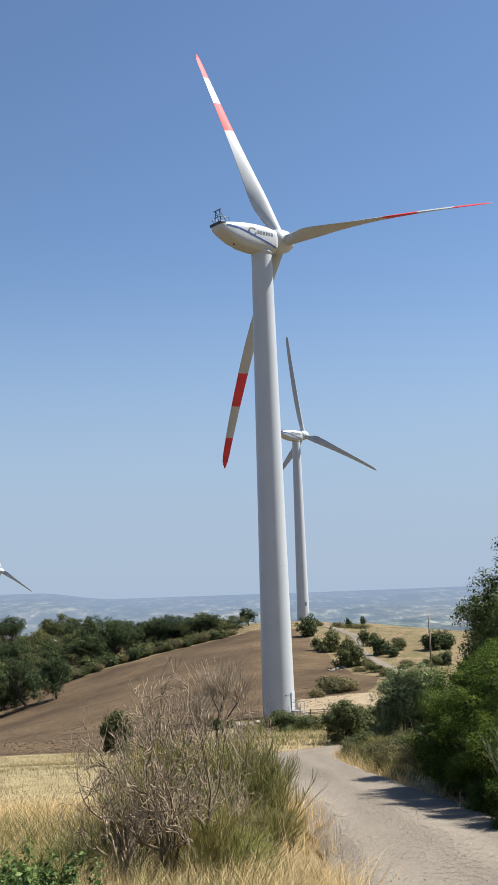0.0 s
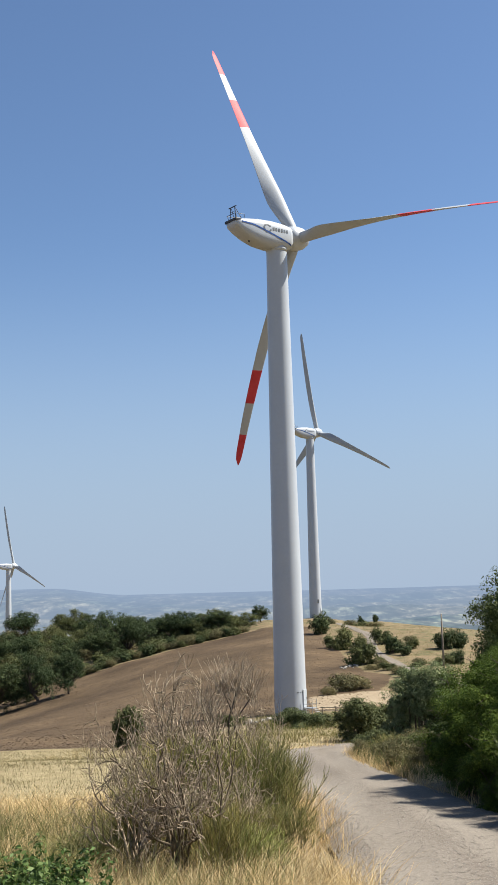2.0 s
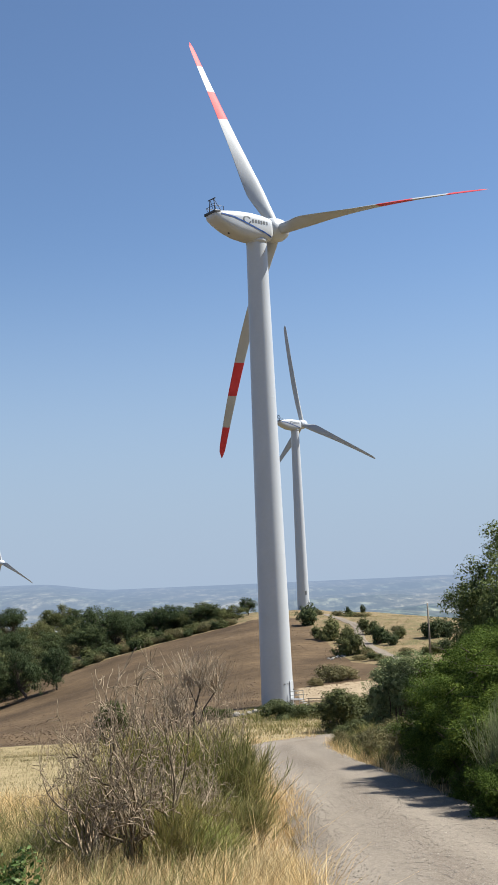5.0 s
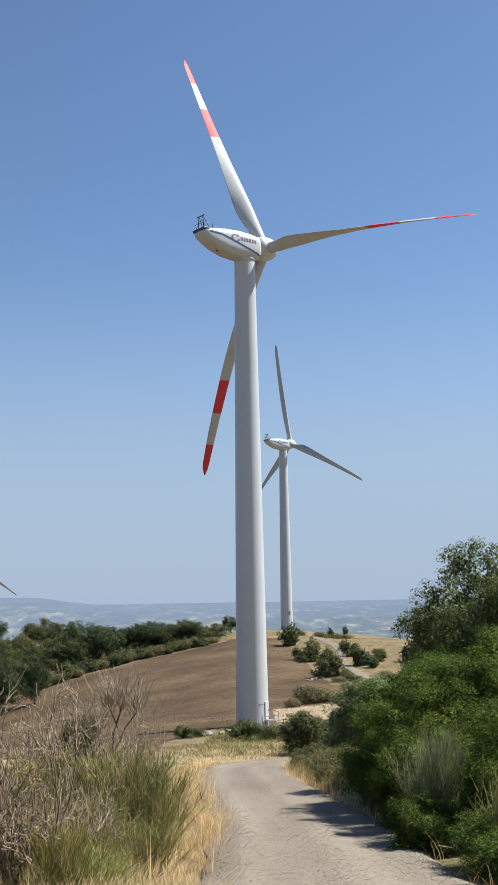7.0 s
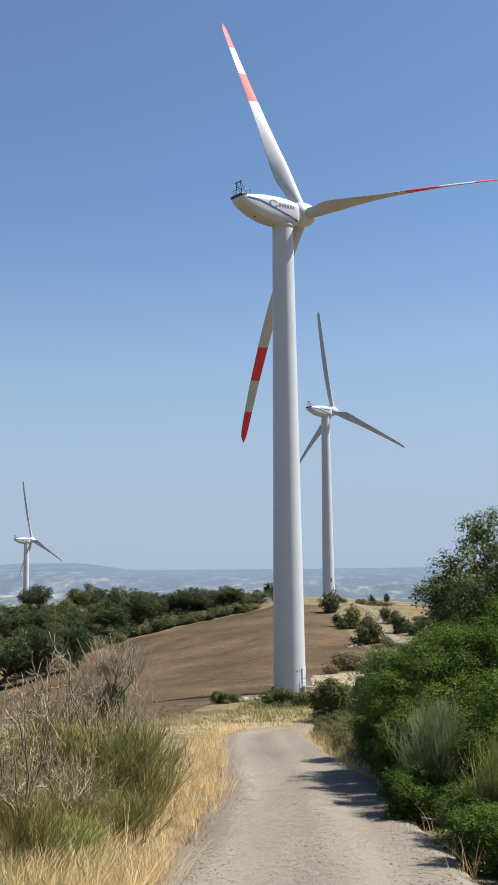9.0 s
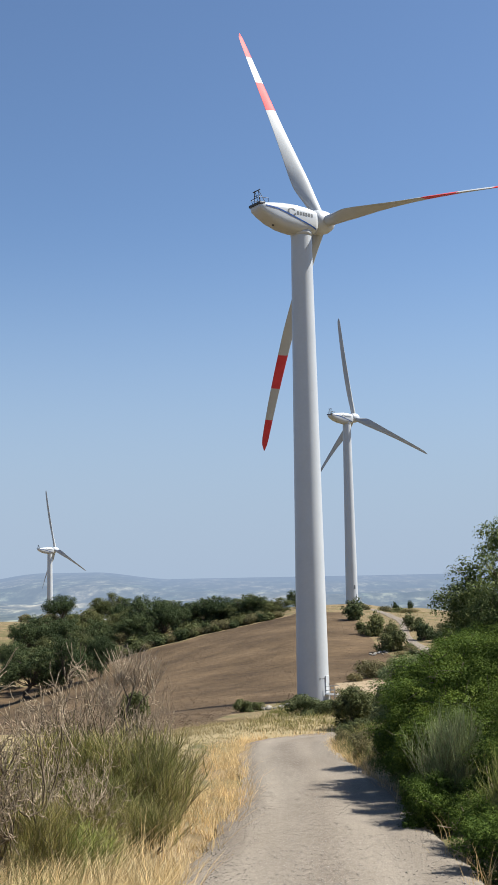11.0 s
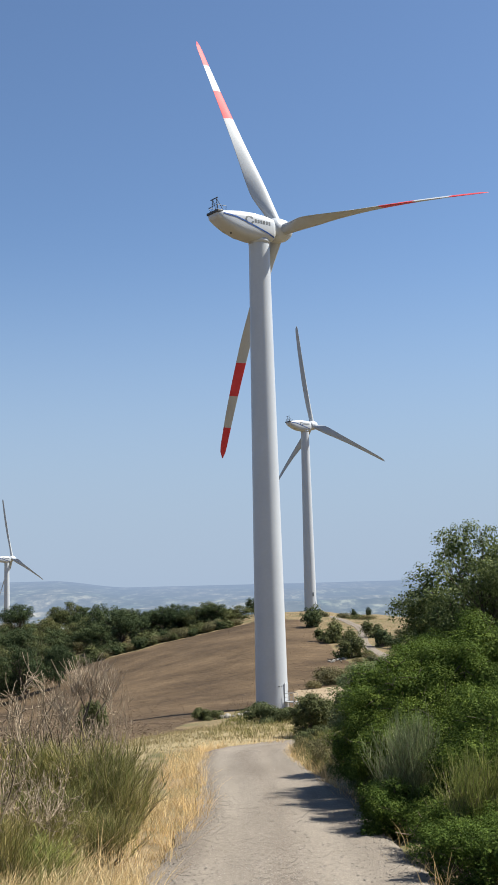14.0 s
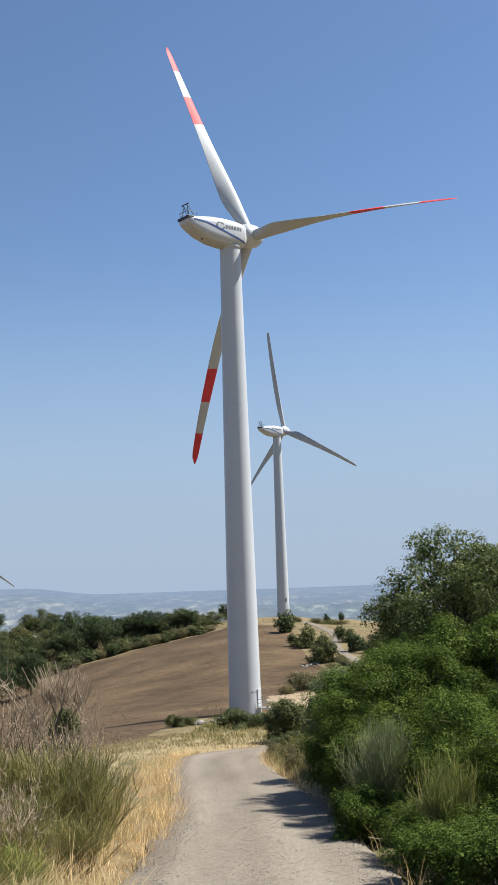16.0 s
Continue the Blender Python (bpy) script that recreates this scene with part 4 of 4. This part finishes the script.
# dead and green broom on the near verge
dead_big = dead_meshes(51, 2.5, 1.5, 9, 4, 0.0052)
dead_dark = dead_meshes(57, 2.5, 1.5, 7, 4, 0.0066, M_TWIG, 0.020)
dead_tree = feather_meshes(52)
DEAD_LABEL = "leafless grey dead broom with tangled twigs"
for x, y, sx, sz, turn in ((-3.6, 14.9, 0.62, 1.05, 0), (-4.25, 15.3, 0.52, 0.85, 220), (-3.75, 21.0, 0.72, 1.2, 130), (-4.5, 20.6, 0.8, 1.15, 300), (-3.0, 20.6, 0.42, 1.08, 20), (-3.3, 16.6, 0.48, 0.72, 60)):
    plant("dead_bush", dead_dark if turn in (0, 130, 300) else dead_big, DEAD_PARTS, x, y, DEAD_LABEL, "dead bush", "dead bushes", (sx, sx, sz), turn)
plant("dead_bush", dead_tree, DEAD_PARTS, -3.3, 21.9, "tall thin dead shrub with a bleached feathery top", "dead bush", "dead bushes", (0.8, 0.8, 1.08), 0)
for x, y, sx, sz, turn in ((-2.62, 19.8, 0.78, 0.92, 0), (-3.3, 20.0, 0.98, 1.02, 80), (-4.0, 19.8, 0.85, 1.0, 20), (-4.4, 21.2, 0.8, 1.0, 150), (-2.45, 18.0, 0.5, 0.46, 35), (-3.3, 18.5, 0.75, 0.62, 220),
                           (-2.85, 22.0, 0.8, 0.98, 260), (-3.0, 16.6, 0.5, 0.50, 310), (-3.9, 18.2, 0.7, 0.55, 190), (-5.0, 15.5, 0.6, 0.35, 10), (-5.3, 13.4, 0.55, 0.38, 100), (-4.35, 16.4, 0.55, 0.62, 75), (-3.35, 14.9, 0.48, 0.62, 140), (-4.15, 16.0, 0.6, 0.82, 260)):
    plant("broom_bush", broom_big, BROOM_PARTS, x, y, "green broom with rush-like shoots on the verge", "bush", "brooms", (sx, sx, sz), turn)
plant("broom_bush", broom_young, BROOM_PARTS, -3.05, 15.4, "yellow-green young broom on the verge", "bush", "brooms", (0.7, 0.7, 0.5), 40)


def weed_meshes(seed, stalks, h, r):
    """Upright leafy stalks with broad leaves all the way up."""
    rng = np.random.default_rng(seed)
    paths, c = [], []
    for k in range(stalks):
        a, q = rng.random() * 2 * math.pi, math.sqrt(rng.random())
        root = np.array([r * q * math.cos(a), r * q * math.sin(a), -0.05])
        tip = root + np.array([rng.normal() * 0.12, rng.normal() * 0.12, h * (0.55 + 0.5 * rng.random()) * (1 - 0.35 * q)])
        pts = curved(root, tip, 0.04, rng, 6)
        paths.append((pts, np.linspace(0.007, 0.003, 6)))
        for f in np.linspace(0.25, 1.0, 13):
            i = min(4, int(f * 5))
            c.append(pts[i] + (pts[i + 1] - pts[i]) * (f * 5 - i))
    c = np.array(c)
    cr = np.repeat((0.055 + 0.035 * rng.random(len(c)))[:, None], 3, 1)
    tv, tq = tubes(paths, 4)
    lv, lq = leaf_cloud(rng, c, cr, len(c) * 11, 0.052, 0.3, 0.5, 0.5, 0.2, 0.5)
    return mesh_from("stems", tv, tq, M_WEED, True), mesh_from("leaves", lv, lq, M_WEED)


weed = weed_meshes(61, 26, 1.25, 0.42)
for x, y, sc, turn in ((-4.25, 9.3, 1.0, 0), (-4.62, 9.9, 1.0, 120), (-3.85, 9.4, 0.72, 230), (-4.75, 10.9, 1.0, 60)):
    plant("weed", weed, SHRUB_PARTS, x, y, "broad-leaved green weed stalks in the dry grass", "weed", "weeds", (sc, sc, sc), turn)


# ---- grass: uncountable, by kinds ----
def scatter(rng, n, x0, x1, y0, y1, keep):
    x, y = rng.uniform(x0, x1, n), y0 + (y1 - y0) * rng.random(n)
    ok = keep(x, y, rng)
    x, y = x[ok], y[ok]
    return np.stack([x, y, land(x, y) - 0.03], -1)


def tufts(rng, roots, per, spread):
    n = len(roots)
    r = np.repeat(roots, per, 0)
    r[:, :2] += rng.normal(size=(n * per, 2)) * spread
    return r


def grass_stuff(name, me, label):
    tagged(new(name, me), label, "grass", kind="stuff")


def off_left(x, y):
    return (road_x(y) - ROAD_HALF) - x


def off_right(x, y):
    return x - (road_x(y) + ROAD_HALF)


rng = np.random.default_rng(5)
# tall straw along the left edge
r = scatter(rng, 4200, -6, 0.5, 8, 62, lambda x, y, g: (off_left(x, y) > -0.12) & (off_left(x, y) < 1.5 * g.random(len(x)) ** 1.3 + 0.12))
grass_stuff("straw_verge", blades_mesh(rng, tufts(rng, r, 11, 0.09), 0.52, 0.011, M_STRAW, 1.0, per=11), "tall golden dry grass along the track")
r = scatter(rng, 9500, -12, -1, 7, 30, lambda x, y, g: off_left(x, y) > 0.9)
grass_stuff("dry_grass", blades_mesh(rng, tufts(rng, r, 9, 0.11), 0.34, 0.011, M_STRAW, 1.1, per=9), "dry grass under the brooms")
r = scatter(rng, 4300, -9, -1, 7, 24, lambda x, y, g: off_left(x, y) > 0.9)
grass_stuff("green_grass", blades_mesh(rng, tufts(rng, r, 8, 0.08), 0.55, 0.010, M_GRASS, 0.72, per=8), "greenish grass among the brooms")
r = scatter(rng, 3600, -5.5, -1.4, 8, 16.5, lambda x, y, g: off_left(x, y) > -0.05)
grass_stuff("straw_verge", blades_mesh(rng, tufts(rng, r, 10, 0.07), 0.40, 0.010, M_STRAW, 0.96, per=10), "flattened golden grass before the brooms")
# verge on the other side, and the bank past the bend
r = scatter(rng, 5200, -0.5, 5, 8, 58, lambda x, y, g: (off_right(x, y) > -0.1) & (off_right(x, y) < np.where(y > 34, 2.6, 0.25)) & (g.random(len(x)) < np.where(y > 34, 1.0, 0.25)))
grass_stuff("straw_verge", blades_mesh(rng, tufts(rng, r, 8, 0.08), 0.42, 0.014, M_STRAW, 0.72, per=8), "dry grass on the verge below the thicket")
r = scatter(rng, 2600, 0, 5, 36, 60, lambda x, y, g: off_right(x, y) > 0.35)
grass_stuff("green_grass", blades_mesh(rng, tufts(rng, r, 8, 0.10), 0.62, 0.016, M_GRASS, 0.72, per=8), "greenish grass on the verge at the bend")
r = scatter(rng, 1700, -16, 4, 61, 84, lambda x, y, g: (off_left(x, y) > -0.1) | (y > 66))
grass_stuff("straw_bank", blades_mesh(rng, tufts(rng, r, 7, 0.14), 0.30, 0.024, M_STUBBLE, 0.96, per=7), "pale dry grass on the bank past the bend")
r = scatter(rng, 1800, -4, 9, 62, 138, lambda x, y, g: g.random(len(x)) < 0.8)
grass_stuff("green_grass", blades_mesh(rng, tufts(rng, r, 8, 0.2), 0.45, 0.035, M_GRASS, 0.80, per=8), "rough grass between the bend and the turbine")
r = scatter(rng, 5000, 4, 60, 155, 340, lambda x, y, g: (x < 0.17 * y) & (zones(x, y)[:, 1] < 0.2) & (np.abs(x - far_road_x(y)) > 1.5))
grass_stuff("dry_grass", blades_mesh(rng, tufts(rng, r, 7, 0.5), 0.34, 0.05, M_STUBBLE, 1.12, 2, per=7), "dry rough herbage on the far rise")
# stubble rows in the mown field
r = scatter(rng, 15000, -24, -3, 24, 82, lambda x, y, g: (off_left(x, y) > 2.0) & (x > -0.26 * y - 3))
grass_stuff("stubble", blades_mesh(rng, tufts(rng, r, 5, 0.12), 0.15, 0.018, M_STUBBLE, 0.64, 2, per=5), "short cut stubble in the mown field")


# ---- stones and clods ----
def pebbles(rng, pts, size, mat, name, flat=0.55):
    """Irregular eight-sided lumps resting on the ground."""
    n = len(pts)
    base = np.array([(1, 0, 0), (-1, 0, 0), (0, 1, 0), (0, -1, 0), (0, 0, 1), (0, 0, -1)], float)
    f = np.array([(0, 2, 4), (2, 1, 4), (1, 3, 4), (3, 0, 4), (2, 0, 5), (1, 2, 5), (3, 1, 5), (0, 3, 5)])
    s = size * (0.4 + rng.random((n, 1, 1)) ** 3 * 1.6)
    v = base[None] * s * (0.65 + 0.7 * rng.random((n, 6, 1))) * np.array([1, 1, flat]) + rng.normal(size=(n, 6, 3)) * s * 0.12
    a = rng.random(n) * 6.28
    ca, sa = np.cos(a)[:, None], np.sin(a)[:, None]
    v = np.stack([v[..., 0] * ca - v[..., 1] * sa, v[..., 0] * sa + v[..., 1] * ca, v[..., 2]], -1) + pts[:, None]
    return mesh_from(name, v.reshape(-1, 3), (np.arange(n)[:, None, None] * 6 + f).reshape(-1, 3), mat)


def on_track(rng, n, y0, y1, pick):
    y = y0 + (y1 - y0) * rng.random(n) ** 1.2
    u = pick(n)
    x = road_x(y) + u * ROAD_HALF * 1.05
    rut = 0.035 * np.exp(-((np.abs(u) - 0.48) / 0.2) ** 2) + 0.6 * np.clip(np.abs(u) - 0.9, 0, None)
    return np.stack([x, y, land(x, y) + 0.137 - rut], -1)


p = np.concatenate([on_track(rng, 6500, 8, 52, lambda n: rng.normal(0, 0.30, n)), on_track(rng, 9500, 8, 52, lambda n: -0.86 + rng.normal(0, 0.15, n)),
                    on_track(rng, 20000, 8, 52, lambda n: rng.uniform(-1, 1, n)), on_track(rng, 4500, 8, 52, lambda n: 0.90 + rng.normal(0, 0.10, n))])
tagged(new("gravel", pebbles(rng, p, 0.011, M_GRAVEL, "gravel", 0.3)), "loose pale gravel on the track", "gravel", kind="stuff")
n = 46000
y = 86 + 215 * rng.random(n) ** 1.25
x = rng.uniform(-0.29, 0.07, n) * y
ok = zones(x, y)[:, 1] > 0.6
p = np.stack([x, y, land(x, y) + 0.02], -1)[ok]
tagged(new("soil_clods", pebbles(rng, p, 0.075, M_CLOD, "soil_clods", 0.3)), "dry clods of ploughed brown soil", "soil", kind="stuff")


def boulder(seed, size):
    rg = np.random.default_rng(seed)
    bm = bmesh.new()
    bmesh.ops.create_icosphere(bm, subdivisions=2, radius=size)
    off = Vector(rg.random(3) * 50)
    for v in bm.verts:
        v.co *= 1 + 0.35 * noise.noise(v.co * (1.6 / size) + off)
        v.co.z *= 0.62
    me = bpy.data.meshes.new("stone")
    bm.to_mesh(me)
    bm.free()
    me.materials.append(M_STONE)
    return me


stones = [boulder(k, 1.0) for k in range(3)]


def stone(x, y, s, k, label, group):
    ob = new("stone", stones[k % 3])
    ob.matrix_world = Matrix.LocRotScale((x, y, ground_z(x, y) + s * 0.25), Euler((0, 0, k * 1.7)), (s, s * 0.8, s))
    tagged(ob, label, "stone", group)


for k in range(12):
    stone(-5.2 + 0.42 * k + 0.3 * math.sin(k * 2.1), 118 + 0.9 * k + 1.1 * math.cos(k * 3.3), 0.35 + 0.12 * math.sin(k * 1.3), k, "pale field stone at the edge of the ploughed soil", "field stones")
for k in range(12):
    stone(10.2 + 0.33 * k + 0.5 * math.sin(k * 2.7), 203 + 1.4 * math.cos(k * 1.9) + 0.4 * k, 0.30 + 0.13 * math.sin(k * 2.3), k, "pale boulder heaped beside the far bushes", "far boulders")
for x, y, s in ((1.60, 26.9, 0.10), (1.75, 26.6, 0.08), (1.48, 27.2, 0.07), (0.06, 24.8, 0.05), (1.9, 17.5, 0.07), (2.0, 16.4, 0.09), (-1.5, 15.2, 0.06), (-1.3, 16.8, 0.05), (1.7, 21.0, 0.06)):
    stone(x, y, s, int(x * 10) % 3, "small pale stone lying on the track", "track stones")


# a bare bramble shoot trailing from the thicket onto the track
rg = np.random.default_rng(77)
shoot = [np.array(q) for q in ((2.55, 18.4, 0.95), (2.42, 18.3, 0.55), (2.2, 18.2, 0.62), (1.98, 18.1, 0.36), (1.72, 18.05, 0.44))]
legs = [(curved(a, b, 0.03, rg, 5), np.linspace(0.008, 0.005, 5)) for a, b in zip(shoot[:-1], shoot[1:])]
for k in range(9):
    a = shoot[k % 4] + rg.normal(size=3) * 0.05
    legs.append((curved(a, a + rg.normal(size=3) * 0.16, 0.02, rg, 3), np.linspace(0.006, 0.003, 3)))
v, q = tubes(legs, 4)
ob = new("bramble_shoot", mesh_from("bramble_shoot", v, q, M_DEAD))
ob.matrix_world = pose(0, 0, ground_z(2.6, 18.6) + 0.05)
tagged(ob, "bare pale bramble shoot hanging out of the thicket", "shoot")


# ---- oaks and scrub on the far slope ----
oak_a = tree_meshes(71, 10.0, 5.3, 2.3, 30, 1.7, 20000, 0.225, M_OAK, 0.38, 0.2, 240, 0.75)
oak_b = tree_meshes(72, 10.0, 5.0, 1.8, 26, 1.8, 20000, 0.225, M_OAK, 0.34, -0.2, 240, 0.75)
oak_c = tree_meshes(73, 10.0, 4.8, 1.2, 28, 1.7, 20000, 0.225, M_SHRUB, 0.30, 0.0, 240, 0.75)
scrub_a = shrub_meshes(74, 3.0, 2.4, 16, 0.9, 2600, 0.27, M_SHRUB, 0.5, 110, 0.42)
scrub_b = shrub_meshes(75, 2.6, 2.6, 16, 0.9, 2200, 0.25, M_DRYLEAF)
scrub_c = shrub_meshes(76, 3.0, 2.2, 14, 0.9, 2600, 0.27, M_OAK, 0.5, 110, 0.42)


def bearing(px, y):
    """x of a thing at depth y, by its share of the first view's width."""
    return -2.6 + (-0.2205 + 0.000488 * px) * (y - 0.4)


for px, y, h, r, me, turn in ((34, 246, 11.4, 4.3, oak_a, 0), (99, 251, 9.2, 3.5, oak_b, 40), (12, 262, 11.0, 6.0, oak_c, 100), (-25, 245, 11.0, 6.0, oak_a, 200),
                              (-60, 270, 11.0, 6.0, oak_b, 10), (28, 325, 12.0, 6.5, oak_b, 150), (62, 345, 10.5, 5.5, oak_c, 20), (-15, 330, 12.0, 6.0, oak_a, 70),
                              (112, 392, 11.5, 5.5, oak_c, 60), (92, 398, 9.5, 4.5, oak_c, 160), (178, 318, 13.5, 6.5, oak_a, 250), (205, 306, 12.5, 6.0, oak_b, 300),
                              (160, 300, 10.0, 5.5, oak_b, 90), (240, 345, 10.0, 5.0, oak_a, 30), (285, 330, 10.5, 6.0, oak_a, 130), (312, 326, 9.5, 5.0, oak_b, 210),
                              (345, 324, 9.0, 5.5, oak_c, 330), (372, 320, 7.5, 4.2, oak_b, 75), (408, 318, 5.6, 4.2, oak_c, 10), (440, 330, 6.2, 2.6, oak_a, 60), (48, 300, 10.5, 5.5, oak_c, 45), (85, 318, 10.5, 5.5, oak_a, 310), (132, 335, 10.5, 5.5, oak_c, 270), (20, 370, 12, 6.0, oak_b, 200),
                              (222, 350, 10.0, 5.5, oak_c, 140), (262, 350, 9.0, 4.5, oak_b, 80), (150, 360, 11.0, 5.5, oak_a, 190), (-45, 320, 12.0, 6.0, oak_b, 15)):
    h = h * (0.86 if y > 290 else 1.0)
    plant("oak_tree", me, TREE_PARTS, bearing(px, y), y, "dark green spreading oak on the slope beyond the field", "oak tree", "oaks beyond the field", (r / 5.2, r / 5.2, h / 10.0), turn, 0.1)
rng = np.random.default_rng(9)
kinds = (scrub_a, scrub_b, scrub_c, scrub_a, scrub_b)
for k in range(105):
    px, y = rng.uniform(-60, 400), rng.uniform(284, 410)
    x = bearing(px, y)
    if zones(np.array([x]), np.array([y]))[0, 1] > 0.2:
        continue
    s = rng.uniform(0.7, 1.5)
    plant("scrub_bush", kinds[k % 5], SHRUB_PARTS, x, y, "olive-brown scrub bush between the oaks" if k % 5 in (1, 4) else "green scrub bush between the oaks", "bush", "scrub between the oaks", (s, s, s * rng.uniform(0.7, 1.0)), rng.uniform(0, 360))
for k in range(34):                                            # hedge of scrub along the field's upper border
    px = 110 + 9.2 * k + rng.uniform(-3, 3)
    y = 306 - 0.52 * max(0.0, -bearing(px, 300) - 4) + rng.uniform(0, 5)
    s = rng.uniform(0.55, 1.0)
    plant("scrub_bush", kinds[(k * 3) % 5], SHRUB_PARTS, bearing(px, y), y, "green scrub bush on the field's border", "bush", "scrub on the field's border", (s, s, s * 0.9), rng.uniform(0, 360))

# ---- bushes, trees and pole on the rise with the second turbine ----
for x, y, h, r, me, turn in ((9.9, 278.5, 4.8, 3.0, scrub_c, 0), (12.5, 236, 4.6, 2.6, scrub_a, 90), (13.9, 208, 4.2, 2.5, scrub_a, 30), (11.0, 240, 2.8, 1.8, scrub_a, 180), (15.0, 230, 3.4, 1.9, scrub_a, 70),
                             (21.9, 246, 3.7, 2.3, scrub_a, 200), (21.9, 226, 3.5, 2.2, scrub_c, 140), (23.4, 222, 2.2, 1.6, scrub_c, 10), (26.3, 234, 2.4, 1.4, scrub_a, 45), (33.4, 233, 3.7, 2.6, scrub_c, 250), (35.6, 236, 3.4, 2.6, scrub_c, 20),
                             (8.2, 173, 2.7, 2.5, scrub_b, 0), (10.6, 173, 2.2, 2.2, scrub_b, 120), (5.9, 168, 1.3, 1.2, scrub_b, 80), (27.5, 246, 1.6, 1.6, scrub_b, 15),
                             (16.4, 209, 1.3, 1.7, scrub_a, 15), (17.2, 203, 1.5, 1.5, scrub_b, 150), (18.0, 197, 1.5, 1.6, scrub_a, 210), (18.6, 190, 1.4, 1.5, scrub_b, 90), (15.2, 200, 1.0, 1.4, scrub_b, 40), (19.6, 184, 1.6, 1.8, scrub_a, 190),
                             (22.8, 200, 1.1, 1.6, scrub_a, 60), (24.2, 206, 1.2, 1.6, scrub_b, 130), (27.4, 202, 2.0, 1.8, scrub_a, 30), (30.5, 205, 2.4, 2.0, scrub_c, 300),
                             (19.4, 306, 1.6, 2.0, scrub_b, 10), (22.4, 302, 1.3, 2.6, scrub_a, 100), (25.2, 298, 1.3, 2.4, scrub_b, 220), (14.2, 314, 1.5, 1.8, scrub_b, 50)):
    plant("hill_bush", me, SHRUB_PARTS, x, y, "olive-brown bush beside the far track" if me is scrub_b else "dark green bush beside the far track", "bush", "bushes on the rise", (r / 2.4, r / 2.4, h / 3.0), turn, 0.1)
for x, y, h, r in ((26.1, 306, 3.3, 0.85), (22.0, 306, 2.7, 0.8), (23.2, 312, 1.9, 0.7)):
    plant("small_tree", oak_a, TREE_PARTS, x, y, "small lone tree on the crest of the rise", "tree", "trees on the crest", (r / 5.2, r / 5.2, h / 10.0), 30 * x)


def utility_pole(x, y):
    top = new("utility_pole")
    top.matrix_world = pose(x, y, ground_z(x, y))
    tagged(top, "weathered wooden utility pole standing among bushes", "pole")
    part("shaft", rod(bmesh.new(), (0, 0, -0.8), (0, 0, 9.2), 0.19, 0.12, 14), M_POLE, top, "", True)
    part("cap", rod(bmesh.new(), (0, 0, 9.18), (0, 0, 9.3), 0.14, 0.06, 14), M_STEEL, top)
    for k in range(2):
        part("band", rod(bmesh.new(), (0, 0, 8.6 - 0.5 * k), (0, 0, 8.68 - 0.5 * k), 0.145, None, 14), M_STEEL, top)


utility_pole(26.3, 192)


def barrier(x, y):
    top = new("pipe_barrier")
    top.matrix_world = pose(x, y, ground_z(x, y), 0, 0, -6)
    tagged(top, "low rusty pipe barrier beside the turbine pad", "barrier")
    for k in range(3):
        part("post", rod(bmesh.new(), (-1.6 + 1.6 * k, 0, -0.3), (-1.6 + 1.6 * k, 0, 0.95), 0.06), M_POLE, top)
    part("rail", rod(bmesh.new(), (-1.9, 0, 0.85), (1.9, 0, 0.85), 0.05), M_POLE, top)
    part("rail", rod(bmesh.new(), (-1.9, 0, 0.45), (1.9, 0, 0.45), 0.04), M_POLE, top)


barrier(5.2, 137.5)
